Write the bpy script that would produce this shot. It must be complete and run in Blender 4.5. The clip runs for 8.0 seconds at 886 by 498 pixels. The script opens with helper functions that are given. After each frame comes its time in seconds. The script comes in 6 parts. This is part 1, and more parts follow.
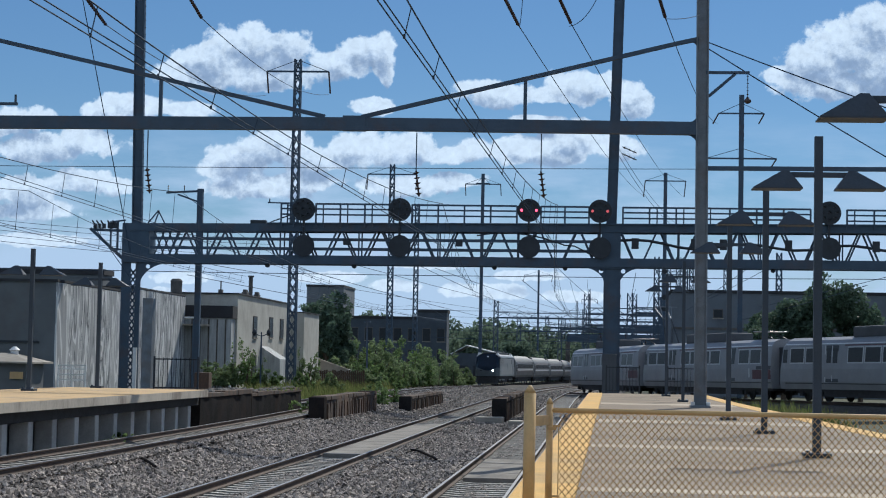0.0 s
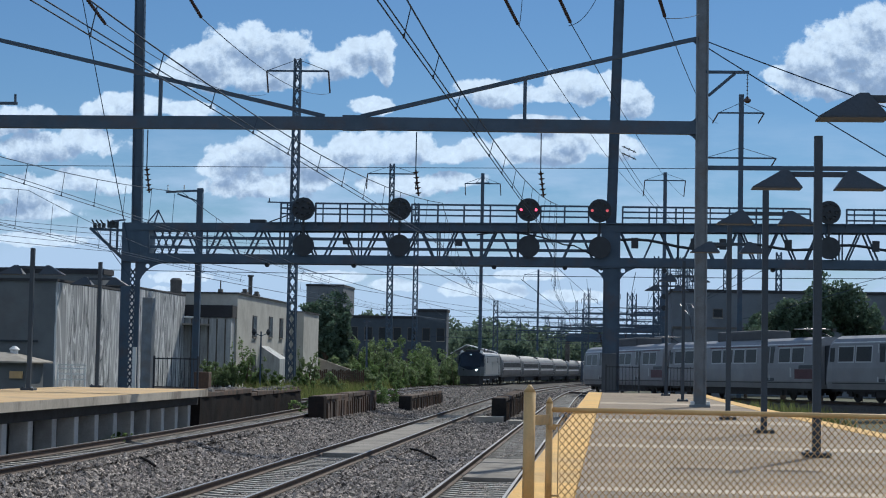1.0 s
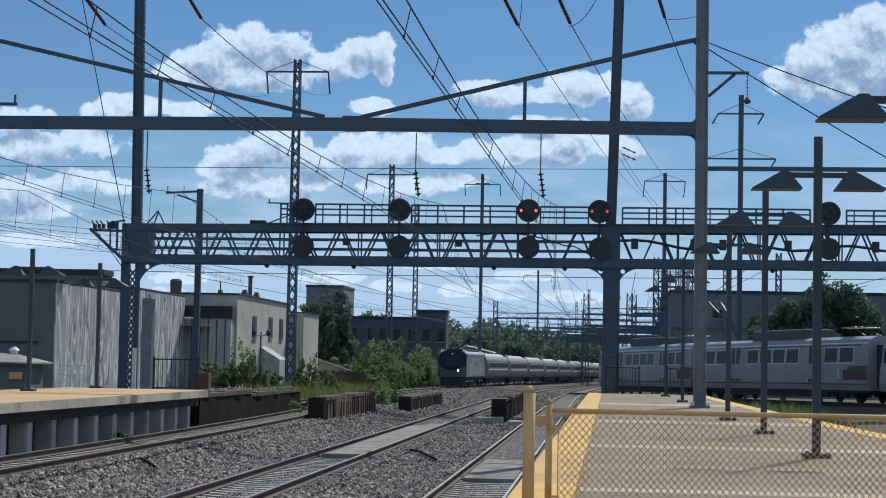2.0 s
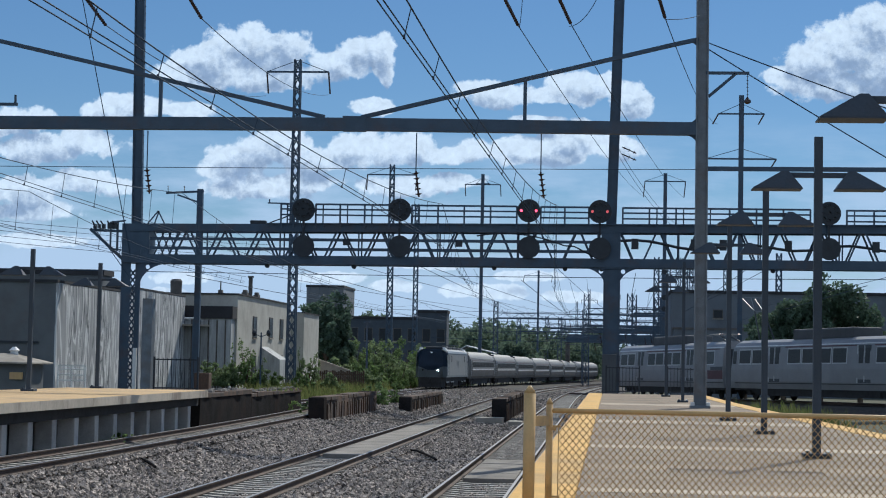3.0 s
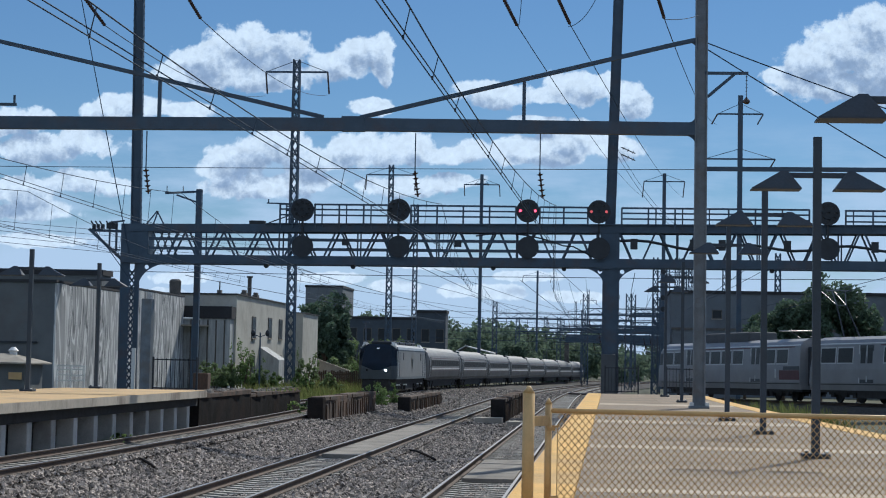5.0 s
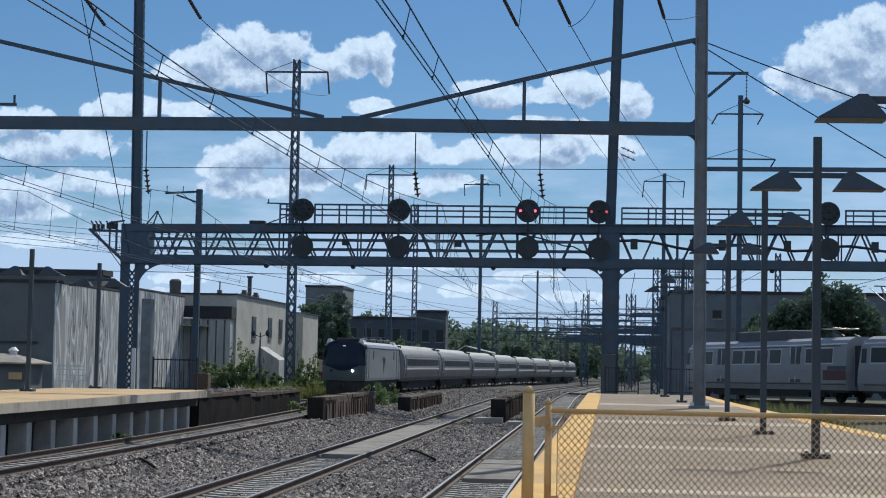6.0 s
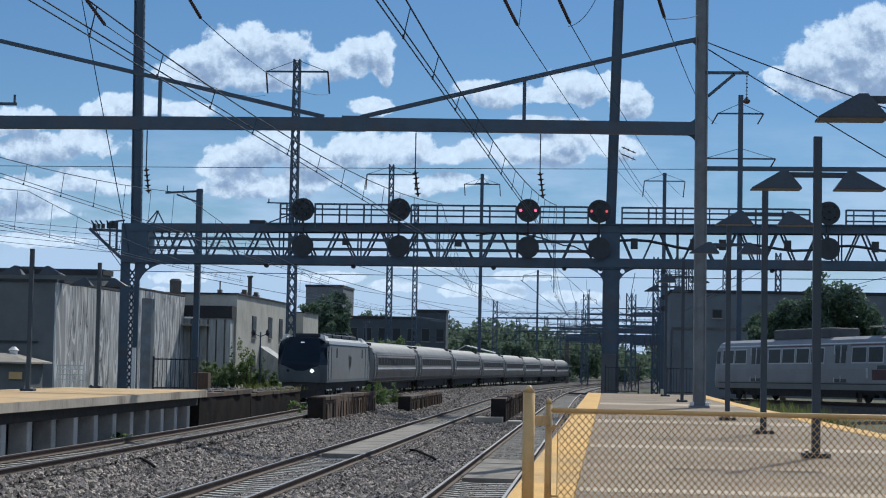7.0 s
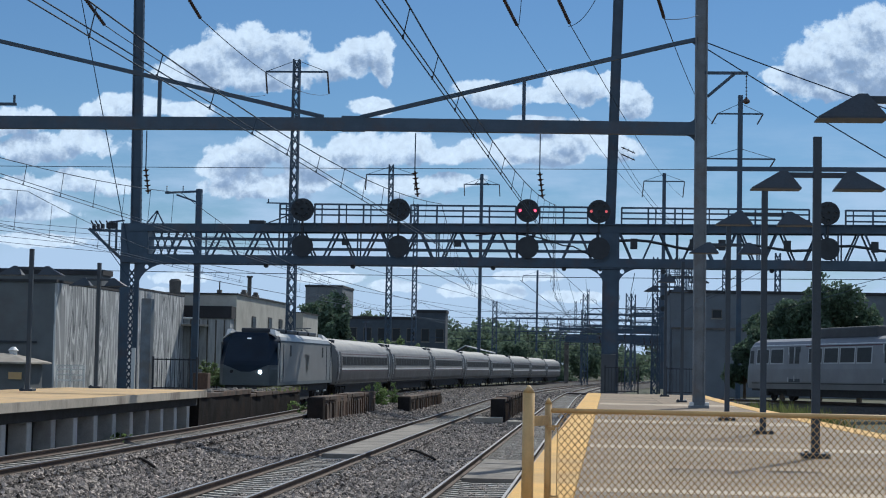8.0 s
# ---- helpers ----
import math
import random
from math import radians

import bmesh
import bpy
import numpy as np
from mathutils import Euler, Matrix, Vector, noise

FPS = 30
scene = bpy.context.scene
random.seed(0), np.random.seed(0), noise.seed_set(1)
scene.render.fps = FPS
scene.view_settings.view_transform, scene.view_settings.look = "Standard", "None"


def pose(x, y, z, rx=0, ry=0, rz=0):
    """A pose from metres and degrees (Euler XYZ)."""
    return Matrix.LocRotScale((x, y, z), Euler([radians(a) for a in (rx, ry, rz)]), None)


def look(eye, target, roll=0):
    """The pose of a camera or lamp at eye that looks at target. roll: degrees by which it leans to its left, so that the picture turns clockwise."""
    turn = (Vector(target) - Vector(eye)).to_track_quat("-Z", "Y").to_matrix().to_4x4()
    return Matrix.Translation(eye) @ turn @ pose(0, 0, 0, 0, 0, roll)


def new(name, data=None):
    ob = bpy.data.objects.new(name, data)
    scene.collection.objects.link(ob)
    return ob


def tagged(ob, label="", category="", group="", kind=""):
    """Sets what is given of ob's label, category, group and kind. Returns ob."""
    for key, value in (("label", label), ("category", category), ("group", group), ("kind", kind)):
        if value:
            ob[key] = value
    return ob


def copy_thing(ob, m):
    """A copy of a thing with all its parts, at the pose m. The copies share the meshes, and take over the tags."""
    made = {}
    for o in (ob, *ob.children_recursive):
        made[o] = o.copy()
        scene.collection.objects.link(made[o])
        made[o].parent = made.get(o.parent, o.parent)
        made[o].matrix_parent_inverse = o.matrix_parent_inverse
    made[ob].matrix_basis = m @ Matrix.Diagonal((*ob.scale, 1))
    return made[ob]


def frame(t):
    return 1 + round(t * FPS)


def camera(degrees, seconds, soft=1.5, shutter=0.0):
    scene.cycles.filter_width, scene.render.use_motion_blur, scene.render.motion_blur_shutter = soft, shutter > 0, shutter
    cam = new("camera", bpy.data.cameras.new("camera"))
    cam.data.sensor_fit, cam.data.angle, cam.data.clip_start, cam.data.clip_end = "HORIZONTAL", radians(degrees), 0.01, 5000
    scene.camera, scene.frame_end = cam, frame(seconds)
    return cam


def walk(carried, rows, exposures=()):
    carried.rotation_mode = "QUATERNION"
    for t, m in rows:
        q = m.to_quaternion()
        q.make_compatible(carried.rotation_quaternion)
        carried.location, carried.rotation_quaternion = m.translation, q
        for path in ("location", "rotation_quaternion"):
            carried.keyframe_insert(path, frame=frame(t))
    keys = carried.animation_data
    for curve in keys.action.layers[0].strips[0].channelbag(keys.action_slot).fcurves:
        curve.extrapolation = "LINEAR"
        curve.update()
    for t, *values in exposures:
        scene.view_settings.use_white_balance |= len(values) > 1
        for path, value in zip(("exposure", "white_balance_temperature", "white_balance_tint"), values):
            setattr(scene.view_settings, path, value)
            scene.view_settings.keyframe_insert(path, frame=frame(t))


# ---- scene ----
cam = camera(26.92, 8.0, soft=1.05)


def aim(yaw, pitch, roll=1.107):
    """Camera pose: degrees to the left of the tracks, up, and lean."""
    return pose(0, 0, 2.573) @ pose(0, 0, 0, 0, 0, yaw) @ pose(0, 0, 0, 90 + pitch, 0, 0) @ pose(0, 0, 0, 0, 0, roll)


walk(cam, [
    (0.0, aim(4.889, 3.518)), (1.0, aim(4.879, 3.502)), (1.5, aim(4.872, 3.516)), (3.0, aim(4.884, 3.530)),
    (3.5, aim(4.872, 3.515)), (4.0, aim(4.858, 3.520)), (4.5, aim(4.854, 3.535)), (6.0, aim(4.856, 3.535)),
    (6.5, aim(4.862, 3.520)), (7.0, aim(4.862, 3.522)), (7.5, aim(4.858, 3.532)), (8.0, aim(4.850, 3.528))],
    exposures=[(0.0, -0.10, 5150, 5), (8.0, -0.10, 5150, 5)])

# ---- world, sun, exposure ----
SUN_TURN, SUN_UP = 19.0, 44.0   # degrees to the right of the tracks, above the horizon


def node(tree, kind, ins=None, **props):
    n = tree.nodes.new(kind)
    for k, v in props.items():
        if k == "operation":
            n.operation = v
        elif k == "data_type":
            n.data_type = v
        elif k == "interp":
            n.interpolation_type = v
    for k, v in (ins or {}).items():
        if isinstance(v, bpy.types.NodeSocket):
            tree.links.new(v, n.inputs[k])
        else:
            n.inputs[k].default_value = v
    return n


def maths(tree, op, a, b=0.0, c=0.0):
    return node(tree, "ShaderNodeMath", {0: a, 1: b, 2: c}, operation=op).outputs[0]


def smooth(tree, v, lo, hi):
    return node(tree, "ShaderNodeMapRange", {"Value": v, "From Min": lo, "From Max": hi}, interp="SMOOTHSTEP").outputs["Result"]


# cumulus banks: place across, height over the horizon, half width, half height (tangents of angles)
CLOUDS = [
    (-0.1954, 0.1714, 0.0216, 0.0111), (-0.1764, 0.1706, 0.0130, 0.0105), (-0.2166, 0.1619, 0.0173, 0.0099), (-0.2355, 0.1564, 0.0130, 0.0062), (-0.1981, 0.1566, 0.0324, 0.0074),
    (-0.1824, 0.1580, 0.0204, 0.0074), (-0.1309, 0.1696, 0.0130, 0.0080), (-0.1448, 0.1626, 0.0148, 0.0074), (-0.1215, 0.1671, 0.0068, 0.0093), (-0.1185, 0.1577, 0.0034, 0.0056),
    (-0.1249, 0.1396, 0.0111, 0.0037), (-0.3191, 0.1299, 0.0160, 0.0062), (-0.3319, 0.1273, 0.0086, 0.0056), (-0.2573, 0.1393, 0.0191, 0.0056), (-0.2318, 0.1369, 0.0154, 0.0040),
    (-0.2744, 0.1353, 0.0136, 0.0049), (-0.3019, 0.1162, 0.0293, 0.0074), (-0.2918, 0.1201, 0.0105, 0.0074), (-0.3211, 0.1147, 0.0154, 0.0062), (-0.1813, 0.1161, 0.0197, 0.0086),
    (-0.1975, 0.1103, 0.0167, 0.0074), (-0.2068, 0.1033, 0.0136, 0.0043), (-0.1561, 0.1094, 0.0191, 0.0062), (-0.1368, 0.1134, 0.0123, 0.0086), (-0.1182, 0.1148, 0.0148, 0.0083),
    (-0.1027, 0.1162, 0.0105, 0.0068), (-0.0841, 0.1126, 0.0160, 0.0043), (-0.0687, 0.1159, 0.0105, 0.0043), (-0.0324, 0.1156, 0.0308, 0.0068), (-0.0166, 0.1232, 0.0130, 0.0074),
    (0.0048, 0.1190, 0.0154, 0.0062), (-0.0575, 0.1463, 0.0185, 0.0062), (-0.0681, 0.1494, 0.0105, 0.0046), (-0.0103, 0.1528, 0.0148, 0.0074), (-0.0206, 0.1460, 0.0154, 0.0046),
    (0.0167, 0.1438, 0.0111, 0.0080), (-0.0327, 0.1329, 0.0136, 0.0028), (0.1328, 0.1721, 0.0204, 0.0136), (0.1447, 0.1813, 0.0136, 0.0130), (0.1131, 0.1659, 0.0154, 0.0093),
    (0.0999, 0.1584, 0.0130, 0.0046), (0.1246, 0.1531, 0.0259, 0.0074), (0.1490, 0.1587, 0.0154, 0.0160), (-0.3235, 0.0907, 0.0170, 0.0074), (-0.2879, 0.0974, 0.0160, 0.0052),
    (-0.2686, 0.0939, 0.0093, 0.0052), (-0.3136, 0.0802, 0.0216, 0.0049), (-0.3098, 0.0636, 0.0247, 0.0031), (-0.2266, 0.0439, 0.0136, 0.0028), (-0.2358, 0.0350, 0.0123, 0.0025),
    (-0.1452, 0.0451, 0.0170, 0.0031), (-0.1111, 0.0416, 0.0154, 0.0028), (-0.0618, 0.0394, 0.0204, 0.0037), (-0.0405, 0.0479, 0.0154, 0.0025), (-0.0159, 0.0370, 0.0154, 0.0031),
    (-0.0928, 0.0527, 0.0185, 0.0022), (-0.1902, 0.0948, 0.0247, 0.0062), (-0.1605, 0.0976, 0.0191, 0.0046), (-0.1060, 0.0957, 0.0222, 0.0052), (-0.0807, 0.0997, 0.0136, 0.0037),
]


def make_world():
    world = bpy.data.worlds.new("sky")
    scene.world = world
    world.use_nodes = True
    t = world.node_tree
    t.nodes.clear()
    sky = t.nodes.new("ShaderNodeTexSky")
    sky.sky_type, sky.sun_disc = "NISHITA", False
    sky.sun_elevation, sky.sun_rotation = radians(SUN_UP), radians(SUN_TURN)
    sky.air_density, sky.dust_density, sky.ozone_density = 1.0, 0.05, 4.0
    co = t.nodes.new("ShaderNodeTexCoord").outputs["Generated"]
    sep = node(t, "ShaderNodeSeparateXYZ", {0: co})
    depth = maths(t, "MAXIMUM", sep.outputs[1], 0.05)
    u, v = maths(t, "DIVIDE", sep.outputs[0], depth), maths(t, "DIVIDE", sep.outputs[2], depth)
    p = node(t, "ShaderNodeCombineXYZ", {0: u, 1: v, 2: 0.0}).outputs[0]
    def billow(q):
        soft = node(t, "ShaderNodeTexNoise", {"Vector": q, "Scale": 52.0, "Detail": 10.0, "Roughness": 0.62, "Distortion": 0.15}).outputs[0]
        warp = node(t, "ShaderNodeTexNoise", {"Vector": q, "Scale": 90.0, "Detail": 4.0}).outputs["Color"]
        bent = node(t, "ShaderNodeVectorMath", {0: warp, 1: (.012, .012, 0), 2: q}, operation="MULTIPLY_ADD").outputs[0]
        # rounded heads of two sizes
        big = node(t, "ShaderNodeTexVoronoi", {"Vector": bent, "Scale": 95.0}).outputs["Distance"]
        small = node(t, "ShaderNodeTexVoronoi", {"Vector": bent, "Scale": 230.0}).outputs["Distance"]
        heads = maths(t, "MULTIPLY_ADD", big, -.55, maths(t, "MULTIPLY_ADD", small, -.25, .37))
        return soft, heads

    def field(lift):
        best = None
        for cx, cy, rx, ry in CLOUDS:
            q = node(t, "ShaderNodeVectorMath", {0: p, 1: (1 / rx, 1 / ry, 0), 2: (-cx / rx, (lift - cy) / ry, 0)}, operation="MULTIPLY_ADD").outputs[0]
            d = node(t, "ShaderNodeVectorMath", {0: q}, operation="LENGTH").outputs["Value"]
            best = d if best is None else node(t, "ShaderNodeMath", {0: best, 1: d, 2: 0.25}, operation="SMOOTH_MIN").outputs[0]
        return best

    puff, lobes = billow(p)

    def swell(lift):
        q = node(t, "ShaderNodeVectorMath", {0: p, 1: (0.4 * lift, lift, 0)}, operation="ADD").outputs[0]
        wide = node(t, "ShaderNodeTexNoise", {"Vector": q, "Scale": 34.0, "Detail": 3.0, "Roughness": 0.5}).outputs[0]
        fine = node(t, "ShaderNodeTexNoise", {"Vector": q, "Scale": 150.0, "Detail": 5.0, "Roughness": 0.65}).outputs[0]
        return maths(t, "MULTIPLY_ADD", fine, .55, wide)

    ragged = maths(t, "ADD", maths(t, "MULTIPLY_ADD", puff, 2.3, -1.15), maths(t, "MULTIPLY", lobes, .8))
    here = maths(t, "ADD", maths(t, "SUBTRACT", 1.40, field(0.0)), ragged)
    cover = maths(t, "ADD", maths(t, "SUBTRACT", 1.30, field(0.0085)), maths(t, "MULTIPLY_ADD", puff, 1.1, -.55))
    mask = smooth(t, here, 0.0, 0.34)
    rise = maths(t, "MULTIPLY", maths(t, "SUBTRACT", swell(0.004), swell(0.0)), 2.2)
    shade = smooth(t, maths(t, "ADD", maths(t, "MULTIPLY_ADD", cover, .72, .06), rise), 0.0, 1.0)
    # thin high veil towards the horizon
    wisp = node(t, "ShaderNodeTexNoise", {"Vector": node(t, "ShaderNodeVectorMath", {0: p, 1: (9, 34, 0)}, operation="MULTIPLY").outputs[0],
                                          "Scale": 1.0, "Detail": 7.0, "Roughness": 0.6}).outputs[0]
    low = smooth(t, v, 0.085, 0.01)
    veil = maths(t, "MULTIPLY", smooth(t, maths(t, "MULTIPLY_ADD", low, 0.32, wisp), 0.38, 0.66), maths(t, "MULTIPLY", smooth(t, v, 0.15, 0.07), 0.92))
    tone = node(t, "ShaderNodeMix", {0: shade, 6: CLOUD_LIGHT, 7: CLOUD_SHADE}, data_type="RGBA").outputs[2]
    tone = node(t, "ShaderNodeMix", {0: maths(t, "MULTIPLY", low, .75), 6: tone, 7: CLOUD_LIGHT}, data_type="RGBA").outputs[2]
    curls = node(t, "ShaderNodeTexNoise", {"Vector": p, "Scale": 210.0, "Detail": 5.0, "Roughness": 0.6, "Distortion": .5}).outputs[0]
    tone = node(t, "ShaderNodeVectorMath", {0: tone, 3: maths(t, "MULTIPLY_ADD", curls, .5, .75)}, operation="SCALE").outputs[0]
    blue = node(t, "ShaderNodeMix", {0: veil, 6: sky.outputs[0], 7: CLOUD_VEIL}, data_type="RGBA").outputs[2]
    mixed = node(t, "ShaderNodeMix", {0: mask, 6: blue, 7: tone}, data_type="RGBA").outputs[2]
    # broken cloud over the rest of the sky
    far = node(t, "ShaderNodeTexNoise", {"Vector": co, "Scale": 2.6, "Detail": 6.0, "Roughness": 0.6}).outputs[0]
    rest = maths(t, "MULTIPLY", smooth(t, far, 0.44, 0.58), smooth(t, sep.outputs[1], 0.80, 0.45))
    mixed = node(t, "ShaderNodeMix", {0: maths(t, "MULTIPLY", rest, 0.9), 6: mixed, 7: CLOUD_REST}, data_type="RGBA").outputs[2]
    back = node(t, "ShaderNodeBackground", {0: mixed, 1: SKY_POWER})
    out = t.nodes.new("ShaderNodeOutputWorld")
    t.links.new(back.outputs[0], out.inputs[0])


SKY_POWER = 0.059
CLOUD_LIGHT, CLOUD_SHADE, CLOUD_VEIL = (13.8, 14.0, 13.9, 1), (5.7, 6.7, 8.3, 1), (9.8, 10.9, 12.2, 1)
CLOUD_REST = (12.8, 12.9, 13.1, 1)
make_world()
lamp = bpy.data.lights.new("sun", "SUN")
lamp.energy, lamp.angle, lamp.color = 4.4, radians(0.53), (1.0, 0.82, 0.60)
sun = new("sun", lamp)
sun.matrix_world = look((0, 0, 0), (-math.sin(radians(SUN_TURN)) * math.cos(radians(SUN_UP)), -math.cos(radians(SUN_TURN)) * math.cos(radians(SUN_UP)), -math.sin(radians(SUN_UP))))


# ---- materials ----
def material(name, colour, second=None, rough=0.7, metal=0.0, scale=2.0, fine=40.0, bump=0.15, dirt=None, dirt_amount=0.4, stretch=(1, 1, 1), spread=0.0, spec=0.4, through_light=0.0):
    """Two tones mixed by coarse and fine noise, stains on top, fine relief."""
    m = bpy.data.materials.new(name)
    m.use_nodes = True
    t = m.node_tree
    b = t.nodes["Principled BSDF"]
    co = t.nodes.new("ShaderNodeTexCoord").outputs["Object"]
    geo = t.nodes.new("ShaderNodeNewGeometry")
    co = node(t, "ShaderNodeVectorMath", {0: co, 1: stretch}, operation="MULTIPLY").outputs[0]
    coarse = node(t, "ShaderNodeTexNoise", {"Vector": co, "Scale": scale, "Detail": 5.0, "Roughness": 0.6}).outputs[0]
    grain = node(t, "ShaderNodeTexNoise", {"Vector": co, "Scale": fine, "Detail": 4.0, "Roughness": 0.65}).outputs[0]
    second = second or tuple(c * 0.7 for c in colour)
    f = smooth(t, maths(t, "MULTIPLY_ADD", coarse, 0.6, maths(t, "MULTIPLY", grain, 0.4)), 0.36, 0.64)
    c = node(t, "ShaderNodeMix", {0: f, 6: (*colour, 1), 7: (*second, 1)}, data_type="RGBA").outputs[2]
    if dirt:
        stain = node(t, "ShaderNodeTexNoise", {"Vector": co, "Scale": scale * 0.37, "Detail": 8.0, "Roughness": 0.7}).outputs[0]
        c = node(t, "ShaderNodeMix", {0: maths(t, "MULTIPLY", smooth(t, stain, 0.48, 0.66), dirt_amount), 6: c, 7: (*dirt, 1)}, data_type="RGBA").outputs[2]
    if spread:
        info = t.nodes.new("ShaderNodeObjectInfo").outputs["Random"]
        both = maths(t, "FRACT", maths(t, "ADD", info, geo.outputs["Random Per Island"]))
        gain = maths(t, "MULTIPLY_ADD", both, 2 * spread, 1 - spread)
        c = node(t, "ShaderNodeVectorMath", {0: c, 3: gain}, operation="SCALE").outputs[0]
    t.links.new(c, b.inputs["Base Color"])
    b.inputs["Metallic"].default_value = metal
    b.inputs["Specular IOR Level"].default_value = spec
    t.links.new(maths(t, "MULTIPLY_ADD", grain, 0.25, rough - 0.12), b.inputs["Roughness"])
    if bump:
        n = node(t, "ShaderNodeBump", {"Strength": bump, "Distance": 0.02, "Height": grain})
        t.links.new(n.outputs[0], b.inputs["Normal"])
    if through_light:
        thin = node(t, "ShaderNodeBsdfTranslucent", {0: c})
        both = node(t, "ShaderNodeMixShader", {0: through_light, 1: b.outputs[0], 2: thin.outputs[0]})
        t.links.new(both.outputs[0], t.nodes["Material Output"].inputs[0])
    return m


def glow(name, colour, power):
    m = bpy.data.materials.new(name)
    m.use_nodes = True
    b = m.node_tree.nodes["Principled BSDF"]
    b.inputs["Base Color"].default_value = (*colour, 1)
    b.inputs["Emission Color"].default_value = (*colour, 1)
    b.inputs["Emission Strength"].default_value = power
    return m


STEEL = material("painted_steel", (.064, .096, .145), (.048, .074, .112), 0.5, 0.0, 1.5, 30, dirt=(.10, .06, .04), dirt_amount=.35)
LAMP_STEEL = material("dark_lamp_paint", (.050, .064, .086), (.038, .050, .066), 0.55, 0.0, 1.5, 30, dirt=(.07, .05, .04), dirt_amount=.3)
STEEL_GREY = material("galvanised_steel", (.215, .235, .26), (.15, .165, .185), 0.5, 0.3, 2.0, 25, dirt=(.16, .12, .09), dirt_amount=.4)
DARK = material("black_paint", (.034, .040, .050), (.024, .028, .036), 0.5, 0, 3, 60)
WIRE = material("weathered_wire", (.042, .066, .105), (.032, .050, .080), 0.85, 0.0, 3, 60, 0)
RAIL_SIDE = material("rusty_rail", (.10, .065, .05), (.06, .045, .035), 0.8, 0.2, 4, 80)
RAIL_TOP = material("polished_rail", (.40, .385, .37), (.30, .285, .27), 0.42, 1.0, 6, 60, .05)
TIE = material("concrete_tie", (.42, .40, .36), (.30, .285, .26), 0.9, 0, 5, 60, .4, (.16, .13, .11), .5, spread=.2)
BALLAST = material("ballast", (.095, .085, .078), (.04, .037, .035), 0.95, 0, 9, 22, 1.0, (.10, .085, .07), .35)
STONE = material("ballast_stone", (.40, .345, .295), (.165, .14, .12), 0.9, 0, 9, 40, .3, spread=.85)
GROUND = material("weedy_earth", (.10, .095, .07), (.06, .07, .035), 0.95, 0, .6, 14, .8, (.07, .08, .03), .6)
CONCRETE = material("worn_concrete", (.40, .365, .31), (.30, .27, .225), 0.85, 0, .8, 30, .25, (.20, .175, .145), .6)
SLAB = material("platform_concrete", (.34, .265, .185), (.18, .14, .098), 0.88, 0, .55, 26, .25, (.175, .145, .112), .8, stretch=(.22, 1.6, 1), spread=.06)
TACTILE = material("yellow_tactile", (.72, .43, .10), (.60, .36, .09), 0.75, 0, 1.2, 60, .6, (.36, .25, .12), .45, spread=.06)
YELLOW = material("yellow_paint", (.68, .45, .19), (.58, .385, .16), 0.5, 0, 3, 60, .1, (.25, .17, .08), .5)
DARK_CONC = material("stained_concrete", (.17, .155, .14), (.085, .08, .075), 0.9, 0, 1.0, 20, .4, (.06, .055, .05), .6)
RUST_WALL = material("rusted_sheet_piling", (.14, .085, .055), (.07, .055, .045), 0.85, 0.1, 1.2, 18, .4, (.03, .03, .03), .6, stretch=(1, 1, .3))
STUCCO = material("cream_stucco", (.54, .52, .46), (.44, .42, .365), 0.9, 0, .8, 25, .2, (.30, .27, .23), .45)
BRICK_DARK = material("sooty_brick", (.165, .175, .18), (.125, .132, .138), 0.9, 0, .6, 22, .2, (.12, .10, .09), .4)
ROOFING = material("dark_roofing", (.05, .05, .055), (.035, .035, .04), 0.9, 0, .6, 15, .2)
SOOT = material("sooty_black_wall", (.030, .028, .028), (.018, .017, .017), 0.95, 0, 1.2, 18, .4, (.05, .035, .028), .5, spec=.03)
SHED = material("weathered_board", (.56, .57, .56), (.36, .37, .37), 0.85, 0, 1.0, 24, .2, (.12, .11, .10), .5, stretch=(3, 3, .4))
GLASS_DARK = material("dark_window", (.034, .038, .044), (.026, .029, .034), 0.3, 0, 2, 20, 0, spec=.22)
LOCO_SILVER = material("silver_paint", (.35, .35, .345), (.30, .30, .295), 0.4, 0.25, .8, 40, .03, (.30, .28, .26), .35)
LOCO_GREY = material("locomotive_grey", (.20, .225, .24), (.165, .185, .20), 0.4, 0.2, 1, 40, .03)
LOCO_NAVY = material("locomotive_navy", (.018, .038, .074), (.014, .029, .056), 0.32, 0, 1, 40, .02)
STAINLESS = material("fluted_stainless", (.27, .27, .27), (.22, .22, .22), 0.6, 0.15, .7, 30, .03, (.28, .27, .25), .3)
LOWER_STEEL = material("darker_fluted_steel", (.155, .15, .15), (.115, .11, .11), 0.6, 0.2, .7, 30, .05, (.10, .09, .08), .4)
ROOF_GREY = material("sooty_roof_grey", (.10, .105, .115), (.075, .078, .085), 0.8, 0, 1, 30, .05)
EMU_PALE = material("pale_frame_metal", (.55, .56, .58), (.46, .47, .485), 0.5, 0.2, 1, 30, .03)
STRIPE_WHITE = material("white_stripe", (.75, .75, .74), (.66, .66, .65), 0.5, 0, 2, 40, .02)
COACH_GLASS = material("coach_window", (.03, .033, .037), (.022, .024, .027), 0.6, 0, 2, 20, 0, spec=.08)
COACH_BAND = material("dark_window_band", (.075, .08, .088), (.06, .064, .07), 0.6, 0, 2, 20, 0, spec=.15)
# tower tone holds the distance haze: lighter and bluer than the wall
TOWER_GREY = material("hazed_tower_render", (.17, .185, .205), (.14, .152, .17), 0.9, 0, .5, 22, .2)
# warehouse colour is lifted to greyish blue for haze
WAREHOUSE = material("hazed_cladding", (.17, .19, .215), (.14, .157, .18), 0.85, 0, .5, 20, .2, (.09, .09, .09), .4)
